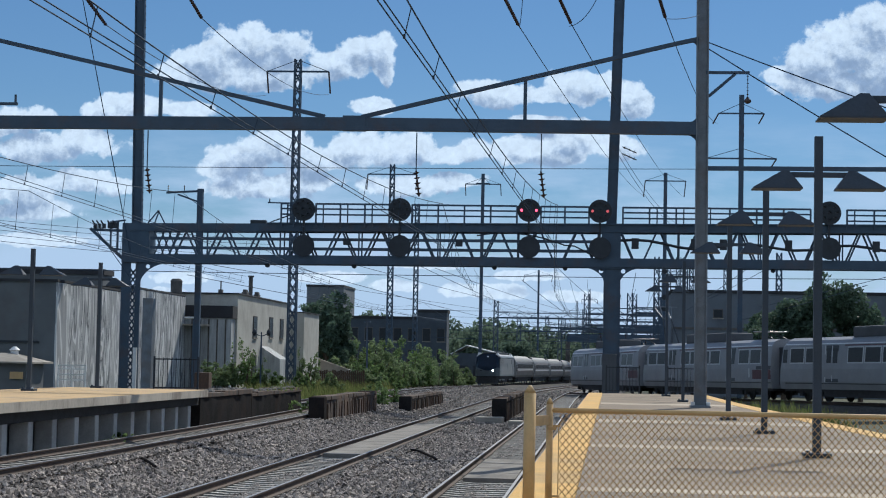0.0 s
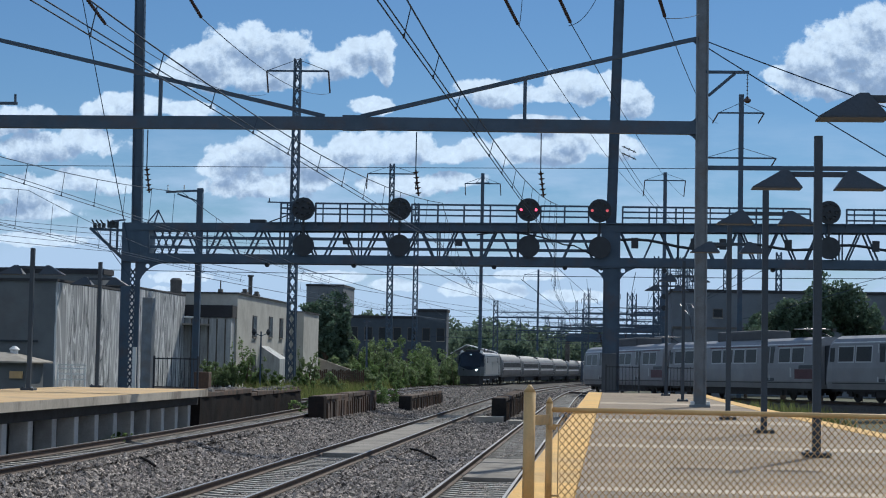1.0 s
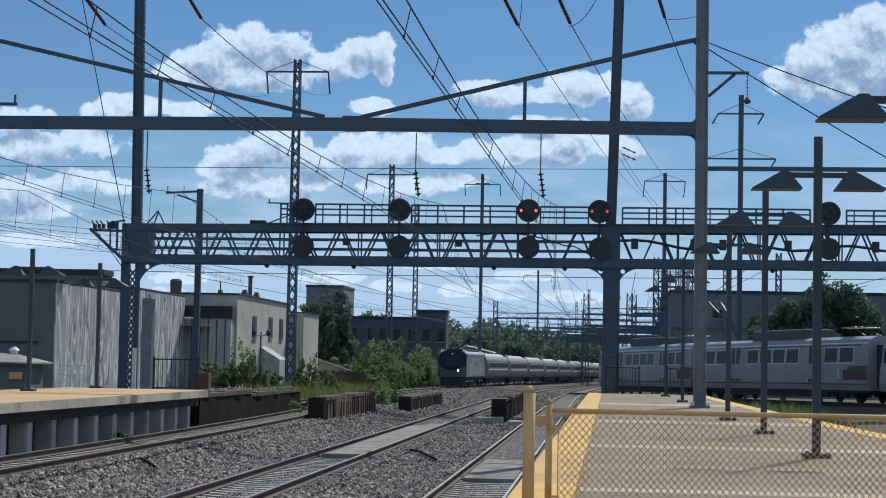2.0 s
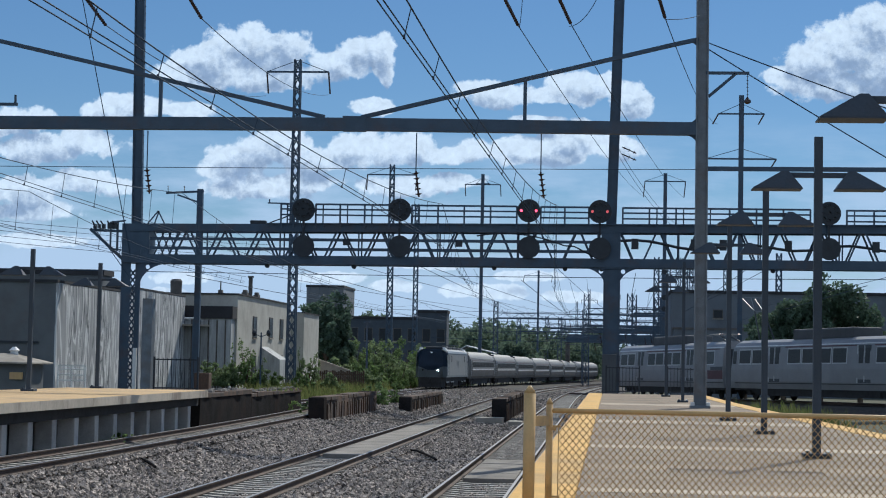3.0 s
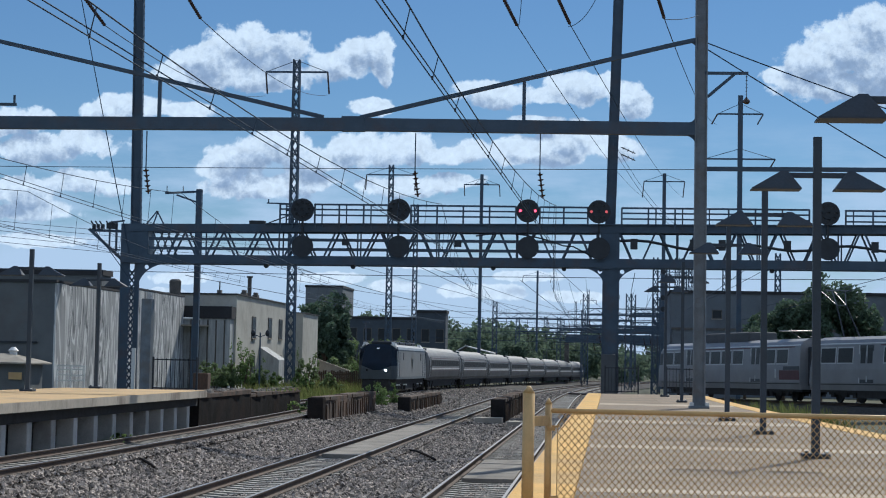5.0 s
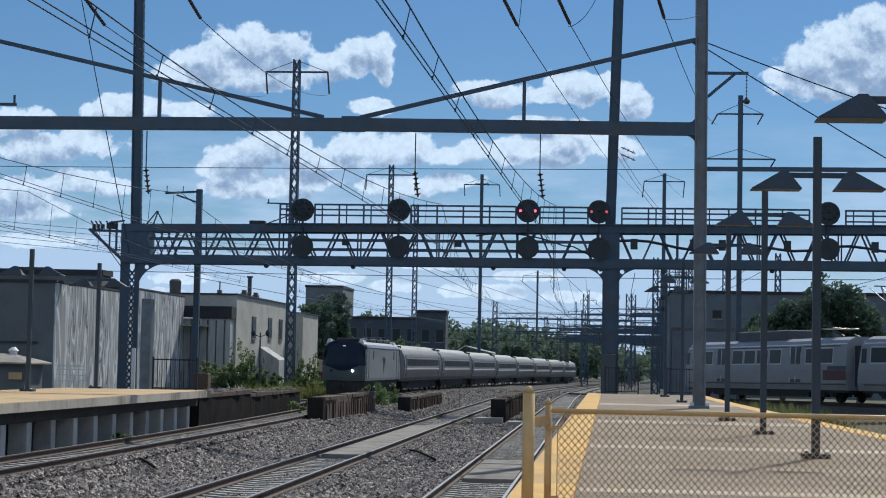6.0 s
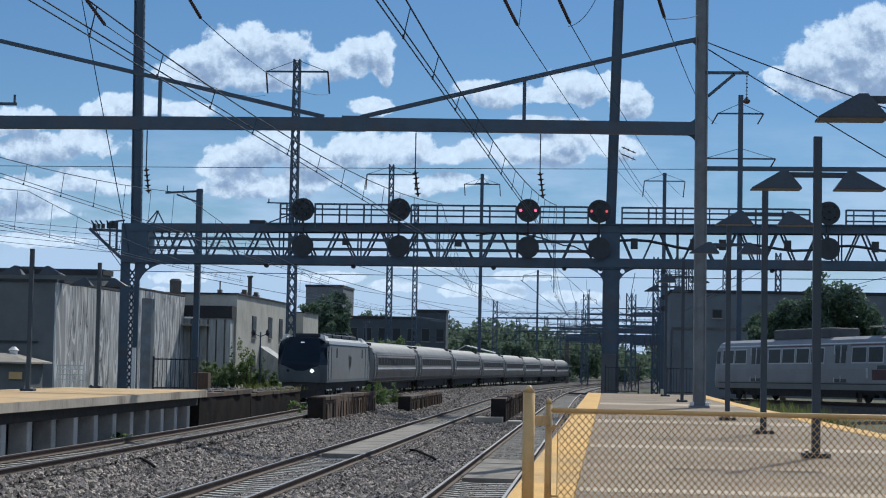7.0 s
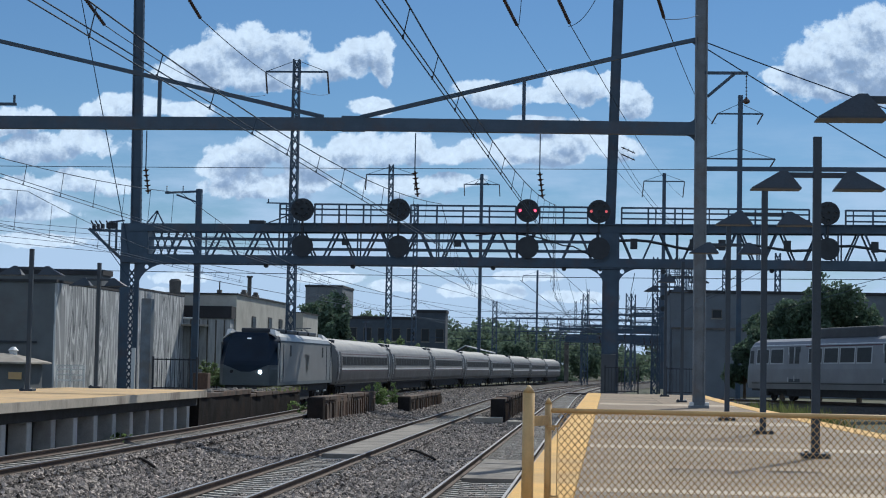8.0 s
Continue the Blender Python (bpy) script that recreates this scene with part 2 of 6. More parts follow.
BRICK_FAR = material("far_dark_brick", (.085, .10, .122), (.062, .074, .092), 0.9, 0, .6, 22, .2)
DULL_RED = material("dull_red_livery", (.115, .05, .06), (.08, .038, .045), 0.55, 0, 2, 40, .02)
LEAF_DARK = material("dark_leaf", (.115, .165, .11), (.078, .12, .08), 0.65, 0, 1.3, 9, 0, spread=.45, through_light=.4)
STRIPE_RED = material("red_stripe", (.30, .06, .06), (.22, .05, .05), 0.5, 0, 2, 40, .02)
# train grime; also colours the painted shade under the far platform deck
UNDER = material("underframe_grime_and_deck_shade", (.046, .045, .046), (.030, .029, .030), 0.85, 0.1, 3, 30, .2)
INSULATOR = material("brown_porcelain", (.06, .035, .03), (.04, .025, .02), 0.25, 0, 3, 30, 0)
BARK = material("bark", (.12, .09, .065), (.07, .055, .04), 0.95, 0, 3, 30, .6)
LEAF = material("leaf_green", (.165, .235, .09), (.11, .165, .06), 0.6, 0, 1.3, 9, 0, spread=.45, through_light=.6)
LEAF_LIGHT = material("fresh_leaf", (.205, .265, .13), (.14, .19, .09), 0.6, 0, 1.3, 9, 0, spread=.4, through_light=.6)
# air haze is mixed into this leaf colour, so it is paler
LEAF_FAR = material("hazed_far_foliage", (.14, .19, .135), (.11, .152, .108), 0.7, 0, .4, 5, 0, spread=.28, through_light=.6)
GRASS = material("grass_blade", (.10, .14, .04), (.15, .15, .06), 0.7, 0, 1.3, 9, 0, spread=.4, through_light=.6)
RED_LAMP = glow("red_signal_lamp", (1.0, .08, .13), 3.2)
RED_DIM = glow("dim_red_lamp", (1.0, .15, .15), .7)
HEADLAMP = glow("headlight", (1.0, .97, .90), 16.0)
LENS = material("dark_lens", (.05, .05, .055), (.035, .035, .04), 0.2, 0, 3, 30, 0)


# ---- builders ----
def part(name, bm, mat, parent=None, label="", smooth_shade=False):
    me = bpy.data.meshes.new(name)
    bm.normal_update()
    bm.to_mesh(me)
    bm.free()
    me.materials.append(mat)
    if smooth_shade:
        for f in me.polygons:
            f.use_smooth = True
    ob = new(name, me)
    if parent is not None:
        ob.parent = parent
    if label:
        ob["label"] = label
    return ob


def mesh_part(name, me, parent, x, y, z, rz=0.0):
    ob = new(name, me)
    ob.parent = parent
    ob.matrix_basis = pose(x, y, z, 0, 0, rz)
    return ob


def thing(name, label, category, group="", kind="", at=None):
    ob = new(name)
    ob.empty_display_size = 0.2
    if at is not None:
        ob.matrix_basis = at
    return tagged(ob, label, category, group, kind)


def box(bm, x0, x1, y0, y1, z0, z1, bevel=0.0):
    vs = [bm.verts.new(c) for c in ((x0, y0, z0), (x1, y0, z0), (x1, y1, z0), (x0, y1, z0), (x0, y0, z1), (x1, y0, z1), (x1, y1, z1), (x0, y1, z1))]
    fs = [bm.faces.new([vs[i] for i in f]) for f in ((3, 2, 1, 0), (4, 5, 6, 7), (0, 1, 5, 4), (1, 2, 6, 5), (2, 3, 7, 6), (3, 0, 4, 7))]
    if bevel:
        es = list({e for f in fs for e in f.edges})
        bmesh.ops.bevel(bm, geom=es, offset=bevel, segments=2, affect="EDGES", profile=0.5)
    return bm


def bx(*a, bevel=0.0):
    return box(bmesh.new(), *a, bevel=bevel)


def bar(bm, a, b, w, h=None):
    """A square bar from a to b."""
    a, b = Vector(a), Vector(b)
    d = (b - a).normalized()
    side = d.cross(Vector((0, 0, 1)))
    side = Vector((1, 0, 0)) if side.length < .12 else side.normalized()
    up = side.cross(d)
    h = w if h is None else h
    ring = [[bm.verts.new(p + side * sx * w / 2 + up * sz * h / 2) for sx, sz in ((-1, -1), (1, -1), (1, 1), (-1, 1))] for p in (a, b)]
    for i in range(4):
        bm.faces.new((ring[0][i], ring[0][(i + 1) % 4], ring[1][(i + 1) % 4], ring[1][i]))
    bm.faces.new(ring[0][::-1])
    bm.faces.new(ring[1])
    return bm


def tube(bm, pts, r, n=6, r_end=None, cap=True):
    """A round tube along points."""
    pts = [Vector(p) for p in pts]
    rings = []
    for i, p in enumerate(pts):
        d = (pts[min(i + 1, len(pts) - 1)] - pts[max(i - 1, 0)]).normalized()
        s = d.cross(Vector((0, 0, 1)))
        s = Vector((1, 0, 0)) if s.length < 1e-3 else s.normalized()
        w = s.cross(d)
        rr = r if r_end is None else r + (r_end - r) * i / max(1, len(pts) - 1)
        rings.append([bm.verts.new(p + (s * math.cos(k * math.tau / n) + w * math.sin(k * math.tau / n)) * rr) for k in range(n)])
    for a, b in zip(rings, rings[1:]):
        for k in range(n):
            bm.faces.new((a[k], a[(k + 1) % n], b[(k + 1) % n], b[k]))
    if cap:
        bm.faces.new(rings[0][::-1])
        bm.faces.new(rings[-1])
    return bm


def loft(bm, sections, close=True):
    """Skin between closed sections with equal counts of points."""
    rings = [[bm.verts.new(p) for p in s] for s in sections]
    n = len(rings[0])
    for a, b in zip(rings, rings[1:]):
        for k in range(n):
            bm.faces.new((a[k], a[(k + 1) % n], b[(k + 1) % n], b[k]))
    if close:
        bm.faces.new(rings[0][::-1])
        bm.faces.new(rings[-1])
    bmesh.ops.recalc_face_normals(bm, faces=bm.faces)
    return bm


def disc(bm, x, y, z, r, t, n=32):
    """A disc that faces along y."""
    return loft(bm, [[(x + r * math.cos(k * math.tau / n), yy, z + r * math.sin(k * math.tau / n)) for k in range(n)] for yy in (y, y + t)])


# ---- lines of the plan ----
def smooth_line(knots):
    ys, xs = [k[1] for k in knots], [k[0] for k in knots]
    fit = np.polyfit(ys, xs, min(4, len(knots) - 1))
    return lambda y: float(np.polyval(fit, y))


MAIN_X, RIGHT_X = -7.27, -2.55
far_bend = lambda y: 0.00028 * max(0.0, y - 135.0) ** 2
LINES = {
    "main": lambda y: MAIN_X + far_bend(y),
    "right": lambda y: RIGHT_X + 0.8 * far_bend(y),
    "left": lambda y: -12.85 - 0.00042 * max(0.0, y - 48.0) ** 2 if y < 120 else -15.03 - 0.0605 * (y - 120) + 0.00080 * (y - 120) ** 2,
}
express_fit = smooth_line([(-17.7, 80), (-17.66, 92), (-17.6, 113), (-17.2, 139), (-16.3, 164), (-15.3, 190), (-14.1, 216), (-12.7, 242), (-11.3, 268), (-9.8, 294), (-7.8, 325), (-5.2, 360), (-2, 400), (2.6, 450), (8, 500)])
LINES["express"] = lambda y: express_fit(y) if y > 92 else express_fit(92) - 0.006 * (92 - y) ** 2


def level(name, y):
    if name == "left":
        return 0.25 if y < 100 else max(0.15, 0.25 - 0.002 * (y - 100))
    if name == "express":
        return 0.15 - 0.0032 * max(0.0, y - 170)
    return -0.0020 * max(0.0, y - 170)


# commuter line: along an arc that leaves to the right
def branch_point(s):
    """Centre of the branch line, s metres on from the junction, and its heading (degrees from y towards x)."""
    x, y, h, step = -2.03, 176.1, 9.9, 0.5
    turn = 0.18
    for i in range(int(s / step)):
        x, y, h = x + math.sin(radians(h)) * step, y - math.cos(radians(h)) * step, h + turn * step * (1 if h < 46 else 0)
    rest = s - int(s / step) * step
    return x + math.sin(radians(h)) * rest, y - math.cos(radians(h)) * rest, h


def rail_pair(parent, path):
    """Two rails along path: a list of (x, y, z, sideways unit)."""
    for side in (-1, 1):
        foot, head = bmesh.new(), bmesh.new()
        prof = ((-.07, -.17), (.07, -.17), (.07, -.155), (.012, -.13), (.012, -.045), (.036, -.035), (.036, -.006), (-.036, -.006), (-.036, -.035), (-.012, -.045), (-.012, -.13), (-.07, -.155))
        loft(foot, [[(x + sx * (side * .7525 + a), y + sy * (side * .7525 + a), z + b) for a, b in prof] for x, y, z, sx, sy in path])
        cap = ((-.034, -.008), (.034, -.008), (.030, 0), (-.030, 0))
        loft(head, [[(x + sx * (side * .7525 + a), y + sy * (side * .7525 + a), z + b) for a, b in cap] for x, y, z, sx, sy in path])
        r = part("rail", foot, RAIL_SIDE, parent, "rusty steel rail")
        part("rail_head", head, RAIL_TOP, r, "polished running surface")


def straight_path(name, y0, y1, step):
    out, y = [], y0
    while y <= y1:
        f = LINES[name]
        dx = (f(y + .5) - f(y - .5))
        n = math.hypot(1, dx)
        out.append((f(y), y, level(name, y), 1 / n, -dx / n))
        y += step
    return out


def tie_mesh():
    bm = bmesh.new()
    loft(bm, [[(x, -.13, z0), (x, .13, z0), (x, .105, z1), (x, -.105, z1)] for x, z0, z1 in ((-1.29, -.36, -.19), (-.9, -.36, -.165), (-.3, -.36, -.20), (.3, -.36, -.20), (.9, -.36, -.165), (1.29, -.36, -.19))])
    me = bpy.data.meshes.new("tie")
    bm.to_mesh(me)
    bm.free()
    me.materials.append(TIE)
    return me


def make_track(name, label, y0, y1):
    th = thing("track", label, "railway track", "tracks", "structure")
    rail_pair(th, straight_path(name, y0, y1, 3.0))
    return th
# ---- ground ----
def ground_height(x, y):
    z = -0.34
    if y > 170:
        z -= 0.0030 * min(y - 170, 260)
    if x < -9.6:
        z += 0.25 * min(1.0, (-9.6 - x) / 2.0)
    if x > 9:
        z += 0.35 * min(1.0, (x - 9) / 5.0)
    if x < -20.5:
        z += 0.5 * min(1.0, (-20.5 - x) / 4.0)
    return z


def make_ground():
    xs = sorted(set([-1500, -700, -300, -150, -80] + [round(-60 + 1.2 * i, 2) for i in range(90)] + [70, 110, 200, 400, 800, 1500]))
    ys = sorted(set([-600, -200, -80, -20] + [round(-10 + 2.5 * i, 2) for i in range(110)] + [280, 300, 330, 360, 400, 500, 700, 1100, 2000, 3800]))
    bm = bmesh.new()
    rows = [[bm.verts.new((x, y, ground_height(x, y) + (0.05 * noise.noise((x * .6, y * .35, 0)) if -60 < x < 48 and y < 260 else 0))) for x in xs] for y in ys]
    for a, b in zip(rows, rows[1:]):
        for i in range(len(xs) - 1):
            bm.faces.new((a[i], a[i + 1], b[i + 1], b[i]))
    tagged(part("ground", bm, GROUND), "earth and weeds beside the railway", "ground", "", "structure")
    # ballast bed under the tracks
    bm = bmesh.new()
    ys = [10 + 1.0 * i for i in range(140)] + [150 + 5 * i for i in range(60)]
    rows = []
    for y in ys:
        left, right = LINES["left"](y) - 2.6 if y > 90 else -15.2 - .0004 * max(0, y - 48) ** 2, min(-0.7, 2.5) if y < 94 else 1.2 + far_bend(y)
        left = min(left, LINES["express"](y) - 2.6) if y > 88 else left
        row = []
        for i in range(81):
            x = left + (right - left) * i / 80
            near = min(abs(x - LINES[k](y)) for k in ("main", "right", "left", "express"))
            lift = ground_height(x, y) + 0.10 + (-0.01 if near < .92 else .065 if near < 1.45 else -0.04 * min(1, (near - 1.45) / .8)) + 0.03 * noise.noise((x * 1.3, y * 1.3, 4))
            row.append(bm.verts.new((x, y, lift)))
        rows.append(row)
    for a, b in zip(rows, rows[1:]):
        for i in range(80):
            bm.faces.new((a[i], a[i + 1], b[i + 1], b[i]))
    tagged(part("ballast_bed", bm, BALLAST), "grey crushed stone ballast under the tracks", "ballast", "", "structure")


make_ground()

# ---- tracks ----
TRACKS = {}
for key, label, far in (("right", "track with concrete ties beside the platform edge", 420), ("main", "main track with concrete ties in grey ballast", 420),
                        ("left", "track with concrete ties along the far platform", 168), ("express", "curving track that the express train runs on", 560)):
    TRACKS[key] = make_track(key, label, 12 if key != "express" else 60, far)
TRACKS["branch"] = thing("track", "branch track that curves away behind the platform", "railway track", "tracks", "structure")
branch_level = lambda s: min(0.80, max(0.0, 0.15 + 0.0097 * (s - 12)))
path = []
bed_cut = []
for i in range(66):
    x, y, h = branch_point(i * 2.0)
    path.append((x, y, branch_level(i * 2.0), math.cos(radians(h)), math.sin(radians(h))))
    cx, cy, z = math.cos(radians(h)), math.sin(radians(h)), branch_level(i * 2.0) - .2
    bed_cut.append([(x + cx * w, y + cy * w, zz) for w, zz in ((-3.4, -.6), (3.4, -.6), (1.9, z), (-1.9, z))])
rail_pair(TRACKS["branch"], path)
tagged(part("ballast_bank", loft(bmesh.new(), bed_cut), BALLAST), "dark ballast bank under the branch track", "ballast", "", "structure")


# ---- platforms ----
def platform_right_edge(y):
    return 5.35 + 0.0011 * max(0.0, 88 - y) ** 1.75 * 0.9


def platform_left_edge(y):
    return -0.95 + 0.0055 * (y - 19)


def make_near_platform():
    th = thing("platform", "concrete railway platform with yellow tactile edges", "platform", "platforms", "structure")
    y0, y1, top = -14.0, 93.5, 1.22
    L, R = platform_left_edge, lambda y: platform_right_edge(max(y, 20))
    bm = bmesh.new()
    ys = [y0 + (y1 - y0) * i / 40 for i in range(41)]
    loft(bm, [[(L(y) + .25, y, -.35), (R(y) - .25, y, -.35), (R(y) - .25, y, top - .30), (R(y), y, top - .28), (R(y), y, top - .045), (L(y), y, top - .045), (L(y), y, top - .28), (L(y) + .25, y, top - .30)] for y in ys])
    part("platform_body", bm, CONCRETE, th, "stained concrete platform edge")

    def panel(name, xa, xb, ya, yb, z, mat, label=""):
        quad = [(xa(ya), ya), (xb(ya), ya), (xb(yb), yb), (xa(yb), yb)]
        part(name, loft(bmesh.new(), [[(px, py, zz) for px, py in quad] for zz in (top - .05, z)]), mat, th, label)
    # slabs between expansion joints
    mid = lambda y: (L(y) + R(y)) / 2
    y = y0
    while y < y1 - .1:
        y2 = min(y + 6.1, y1)
        panel("slab", lambda v: L(v) + .735, lambda v: mid(v) - .004, y + .012, y2 - .012, top, SLAB)
        panel("slab", lambda v: mid(v) + .004, lambda v: R(v) - .62, y + .012, y2 - .012, top, SLAB)
        y = y2
    y = y0
    while y < y1 - .1:
        y2 = min(y + 3.05, y1)
        panel("tactile_panel", lambda v: L(v) + .05, lambda v: L(v) + .71, y + .006, y2 - .006, top + .006, TACTILE, "worn yellow tactile panel")
        panel("tactile_panel", lambda v: R(v) - .60, lambda v: R(v) - .03, y + .006, y2 - .006, top + .006, TACTILE, "worn yellow tactile panel")
        y = y2
    for ya, yb in ((20.1, 20.8), (31.0, 32.3), (45.2, 47.6), (66.0, 69.0)):
        quad = [(L(ya) + .75, ya), (R(ya) - .64, ya), (R(yb) - .64, yb), (L(yb) + .75, yb)]
        part("patch_strip", loft(bmesh.new(), [[(px, py, zz) for px, py in quad] for zz in (top - .03, top + .004)]), PATCH, th, "paler repaired concrete strip")
    return th


PATCH = material("pale_patch_concrete", (.52, .43, .32), (.38, .31, .225), 0.85, 0, .5, 26, .2, (.36, .28, .2), .6, stretch=(.4, 2.5, 1))
make_near_platform()


def far_edge(y):
    return -13.75 - 0.00042 * max(0.0, y - 48) ** 2


def make_far_platform():
    th = thing("platform", "raised platform with tan deck on concrete piers", "platform", "platforms", "structure")
    y0, y1, top = 18.0, 65.0, 1.45
    bm, fascia, strip = bmesh.new(), bmesh.new(), bmesh.new()
    sect, sf, st = [], [], []
    for i in range(31):
        y = y0 + (y1 - y0) * i / 30
        e, b = far_edge(y), far_edge(y) - 5.4 + (.02 * max(0, y - 50))
        sect.append([(b, y, top - .25), (e + .02, y, top - .25), (e + .02, y, top - .006), (b, y, top - .006)])
        sf.append([(e + .0, y, top - .24), (e + .04, y, top - .24), (e + .04, y, top - .004), (e, y, top - .004)])
        st.append([(b + .05, y, top - .02), (e - .02, y, top - .02), (e - .02, y, top), (b + .05, y, top)])
    part("deck", loft(bm, sect), DARK_CONC, th)
    part("fascia", loft(fascia, sf), FASCIA, th, "pale concrete fascia with dark stains")
    part("walking_surface", loft(strip, st), TACTILE_OLD, th, "worn tan platform surface")
    # near-black block put in for the shade below the deck
    part("back_wall", bx(-18.2, -15.4, y0, y1, -.3, top - .27), UNDER, th, "dark block standing in for the shade under the deck")
    # added dark strip: the deep shadow between fascia and pier tops
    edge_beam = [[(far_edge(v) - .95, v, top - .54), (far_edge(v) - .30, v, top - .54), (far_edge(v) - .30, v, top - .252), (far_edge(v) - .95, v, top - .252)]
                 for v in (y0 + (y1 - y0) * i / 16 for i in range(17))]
    part("edge_beam", loft(bmesh.new(), edge_beam), UNDER, th, "dark strip painting the deep shadow under the deck edge")
    y = y0 + .5
    while y < y1:
        e = far_edge(y)
        part("pier", bx(e - .86, e - .36, y, y + .40, -.35, top - .50, bevel=.03), PIER, th, "grey concrete pier")
        y += 2.05
    return th


TACTILE_OLD = material("faded_tan_deck", (.62, .42, .19), (.50, .35, .18), 0.8, 0, .9, 40, .3, (.34, .26, .16), .55)
FASCIA = material("stained_fascia", (.55, .49, .40), (.42, .37, .30), 0.9, 0, 1.1, 22, .3, (.13, .105, .085), .75, stretch=(1, .8, .35))
PIER = material("grey_pier_concrete", (.55, .54, .52), (.42, .415, .40), 0.9, 0, .9, 25, .3, (.14, .13, .12), .5)
make_far_platform()


# ---- overhead structures ----
def lattice(bm, x, y, z0, z1, w0, w1, pitch=None, leg=.09, lace=.045):
    """A four-legged lattice mast with crossing lacing."""
    pitch = pitch or w0 * 1.1
    n = max(2, int((z1 - z0) / pitch))
    half = lambda k: (w0 + (w1 - w0) * k / n) / 2
    for sx in (-1, 1):
        for sy in (-1, 1):
            bar(bm, (x + sx * half(0), y + sy * half(0), z0), (x + sx * half(n), y + sy * half(n), z1), leg)
    for k in range(n):
        a, b, za, zb = half(k), half(k + 1), z0 + (z1 - z0) * k / n, z0 + (z1 - z0) * (k + 1) / n
        for s in (-1, 1):
            bar(bm, (x - a, y + s * a, za), (x + b, y + s * b, zb), lace)
            bar(bm, (x + a, y + s * a, za), (x - b, y + s * b, zb), lace)
            bar(bm, (x + s * a, y - a, za), (x + s * b, y + b, zb), lace)
    return bm


def beam_i(bm, a, b, h, w, t=.03):
    """An I-section girder."""
    a, b = Vector(a), Vector(b)
    up = Vector((0, 0, 1))
    bar(bm, a + up * (h / 2 - t / 2), b + up * (h / 2 - t / 2), w, t)
    bar(bm, a - up * (h / 2 - t / 2), b - up * (h / 2 - t / 2), w, t)
    bar(bm, a, b, t, h - 2 * t)
    return bm


def make_portal():
    """The nearer catenary frame: a tall pole on the platform, a cross beam and sloping stays."""
    y = 63.5
    th = thing("catenary_portal", "grey steel catenary frame spanning all tracks", "catenary frame")
    prof = ((-.21, -.17), (-.165, -.17), (-.165, -.025), (.165, -.025), (.165, -.17), (.21, -.17), (.21, .17), (.165, .17), (.165, .025), (-.165, .025), (-.165, .17), (-.21, .17))
    bm = loft(bmesh.new(), [[(x + px, y + py, z) for px, py in prof] for x, z in ((3.42, 1.22), (3.36, 19))])
    part("pole", bm, STEEL_GREY, th, "weathered grey steel pole")
    part("base_plate", bx(3.08, 3.76, y - .34, y + .34, 1.22, 1.30, bevel=.01), STEEL_GREY, th)
    for sx in (-1, 1):
        part("bolt_cap", bx(3.42 + sx * .26 - .07, 3.42 + sx * .26 + .07, y - .30, y - .16, 1.30, 1.42, bevel=.02), STRIPE_WHITE, th, "bolt cap coloured white")
    bm = bmesh.new()
    bar(bm, (-30, y, 10.74), (-9.0, y, 10.80), .30, .44)
    bar(bm, (-9.0, y, 10.82), (-8.2, y, 10.82), .32, .52)
    bar(bm, (-8.2, y, 10.80), (3.0, y, 10.74), .30, .44)
    bar(bm, (3.0, y, 10.74), (3.2, y, 10.74), .30, .44)
    part("cross_beam", bm, STEEL, th, "dark blue-grey riveted cross beam")
    bm = bmesh.new()
    bar(bm, (-21.9, y, 13.80), (-9.65, y, 11.05), .14, .14)
    bar(bm, (-8.36, y, 11.05), (2.6, y, 13.70), .14, .14)
    bar(bm, (2.6, y, 13.70), (3.25, y, 13.84), .14, .14)
    part("stay", bm, STEEL, th, "sloping steel stay")
    for zc, size in ((10.53, .42), (10.95, -.34), (13.76, .34)):
        fillet = [(3.24, zc), (3.24 - abs(size), zc)] + [(3.24 - abs(size) * (1 - math.sin(k / 6 * math.pi / 2)), zc - size * (1 - math.cos(k / 6 * math.pi / 2))) for k in range(1, 7)]
        part("corner_gusset", loft(bmesh.new(), [[(px, yy, pz) for px, pz in fillet] for yy in (y - .05, y + .05)]), STEEL, th, "curved corner plate")
    for x, z in ((-15.48, 12.40), (-2.68, 12.38)):
        part("strut", bx(x - .06, x + .06, y - .06, y + .06, 10.98, z), STEEL, th)
    bm = bmesh.new()
    bar(bm, (3.5, y, 12.68), (4.98, y, 12.68), .08, .10)
    bar(bm, (3.6, y, 11.86), (4.5, y, 12.64), .08, .10)
    part("bracket", bm, STEEL, th)
    bm = bmesh.new()
    bar(bm, (-24, y, 11.42), (-20.62, y, 11.42), .10, .10)
    bar(bm, (-20.7, y, 11.4), (-20.7, y, 11.75), .07)
    part("side_arm", bm, STEEL, th)
    insulator_string(th, (4.92, y, 12.62), (4.92, y, 11.62), .045, knob=True)
    part("side_beam", bar(bmesh.new(), (3.6, y, 9.38), (13.5, y, 9.42), .12, .15), STEEL, th)
    part("pole", bx(13.3, 13.7, y - .2, y + .2, -.2, 12, bevel=.01), STEEL, th)
    part("pole", bx(-30.2, -29.8, y - .2, y + .2, .2, 15, bevel=.01), STEEL, th)
    for x, ys in ((-15.9, 1.0), (-6.42, .85), (-2.1, .9)):
        bm = bmesh.new()
        tube(bm, ((x, y, 10.52), (x, y, 9.2)), .022, 5)
        part("drop_rod", bm, STEEL, th)
        insulator_string(th, (x, y, 9.2), (x + .12, y, 8.3), .12, gap=1.3)
    return th


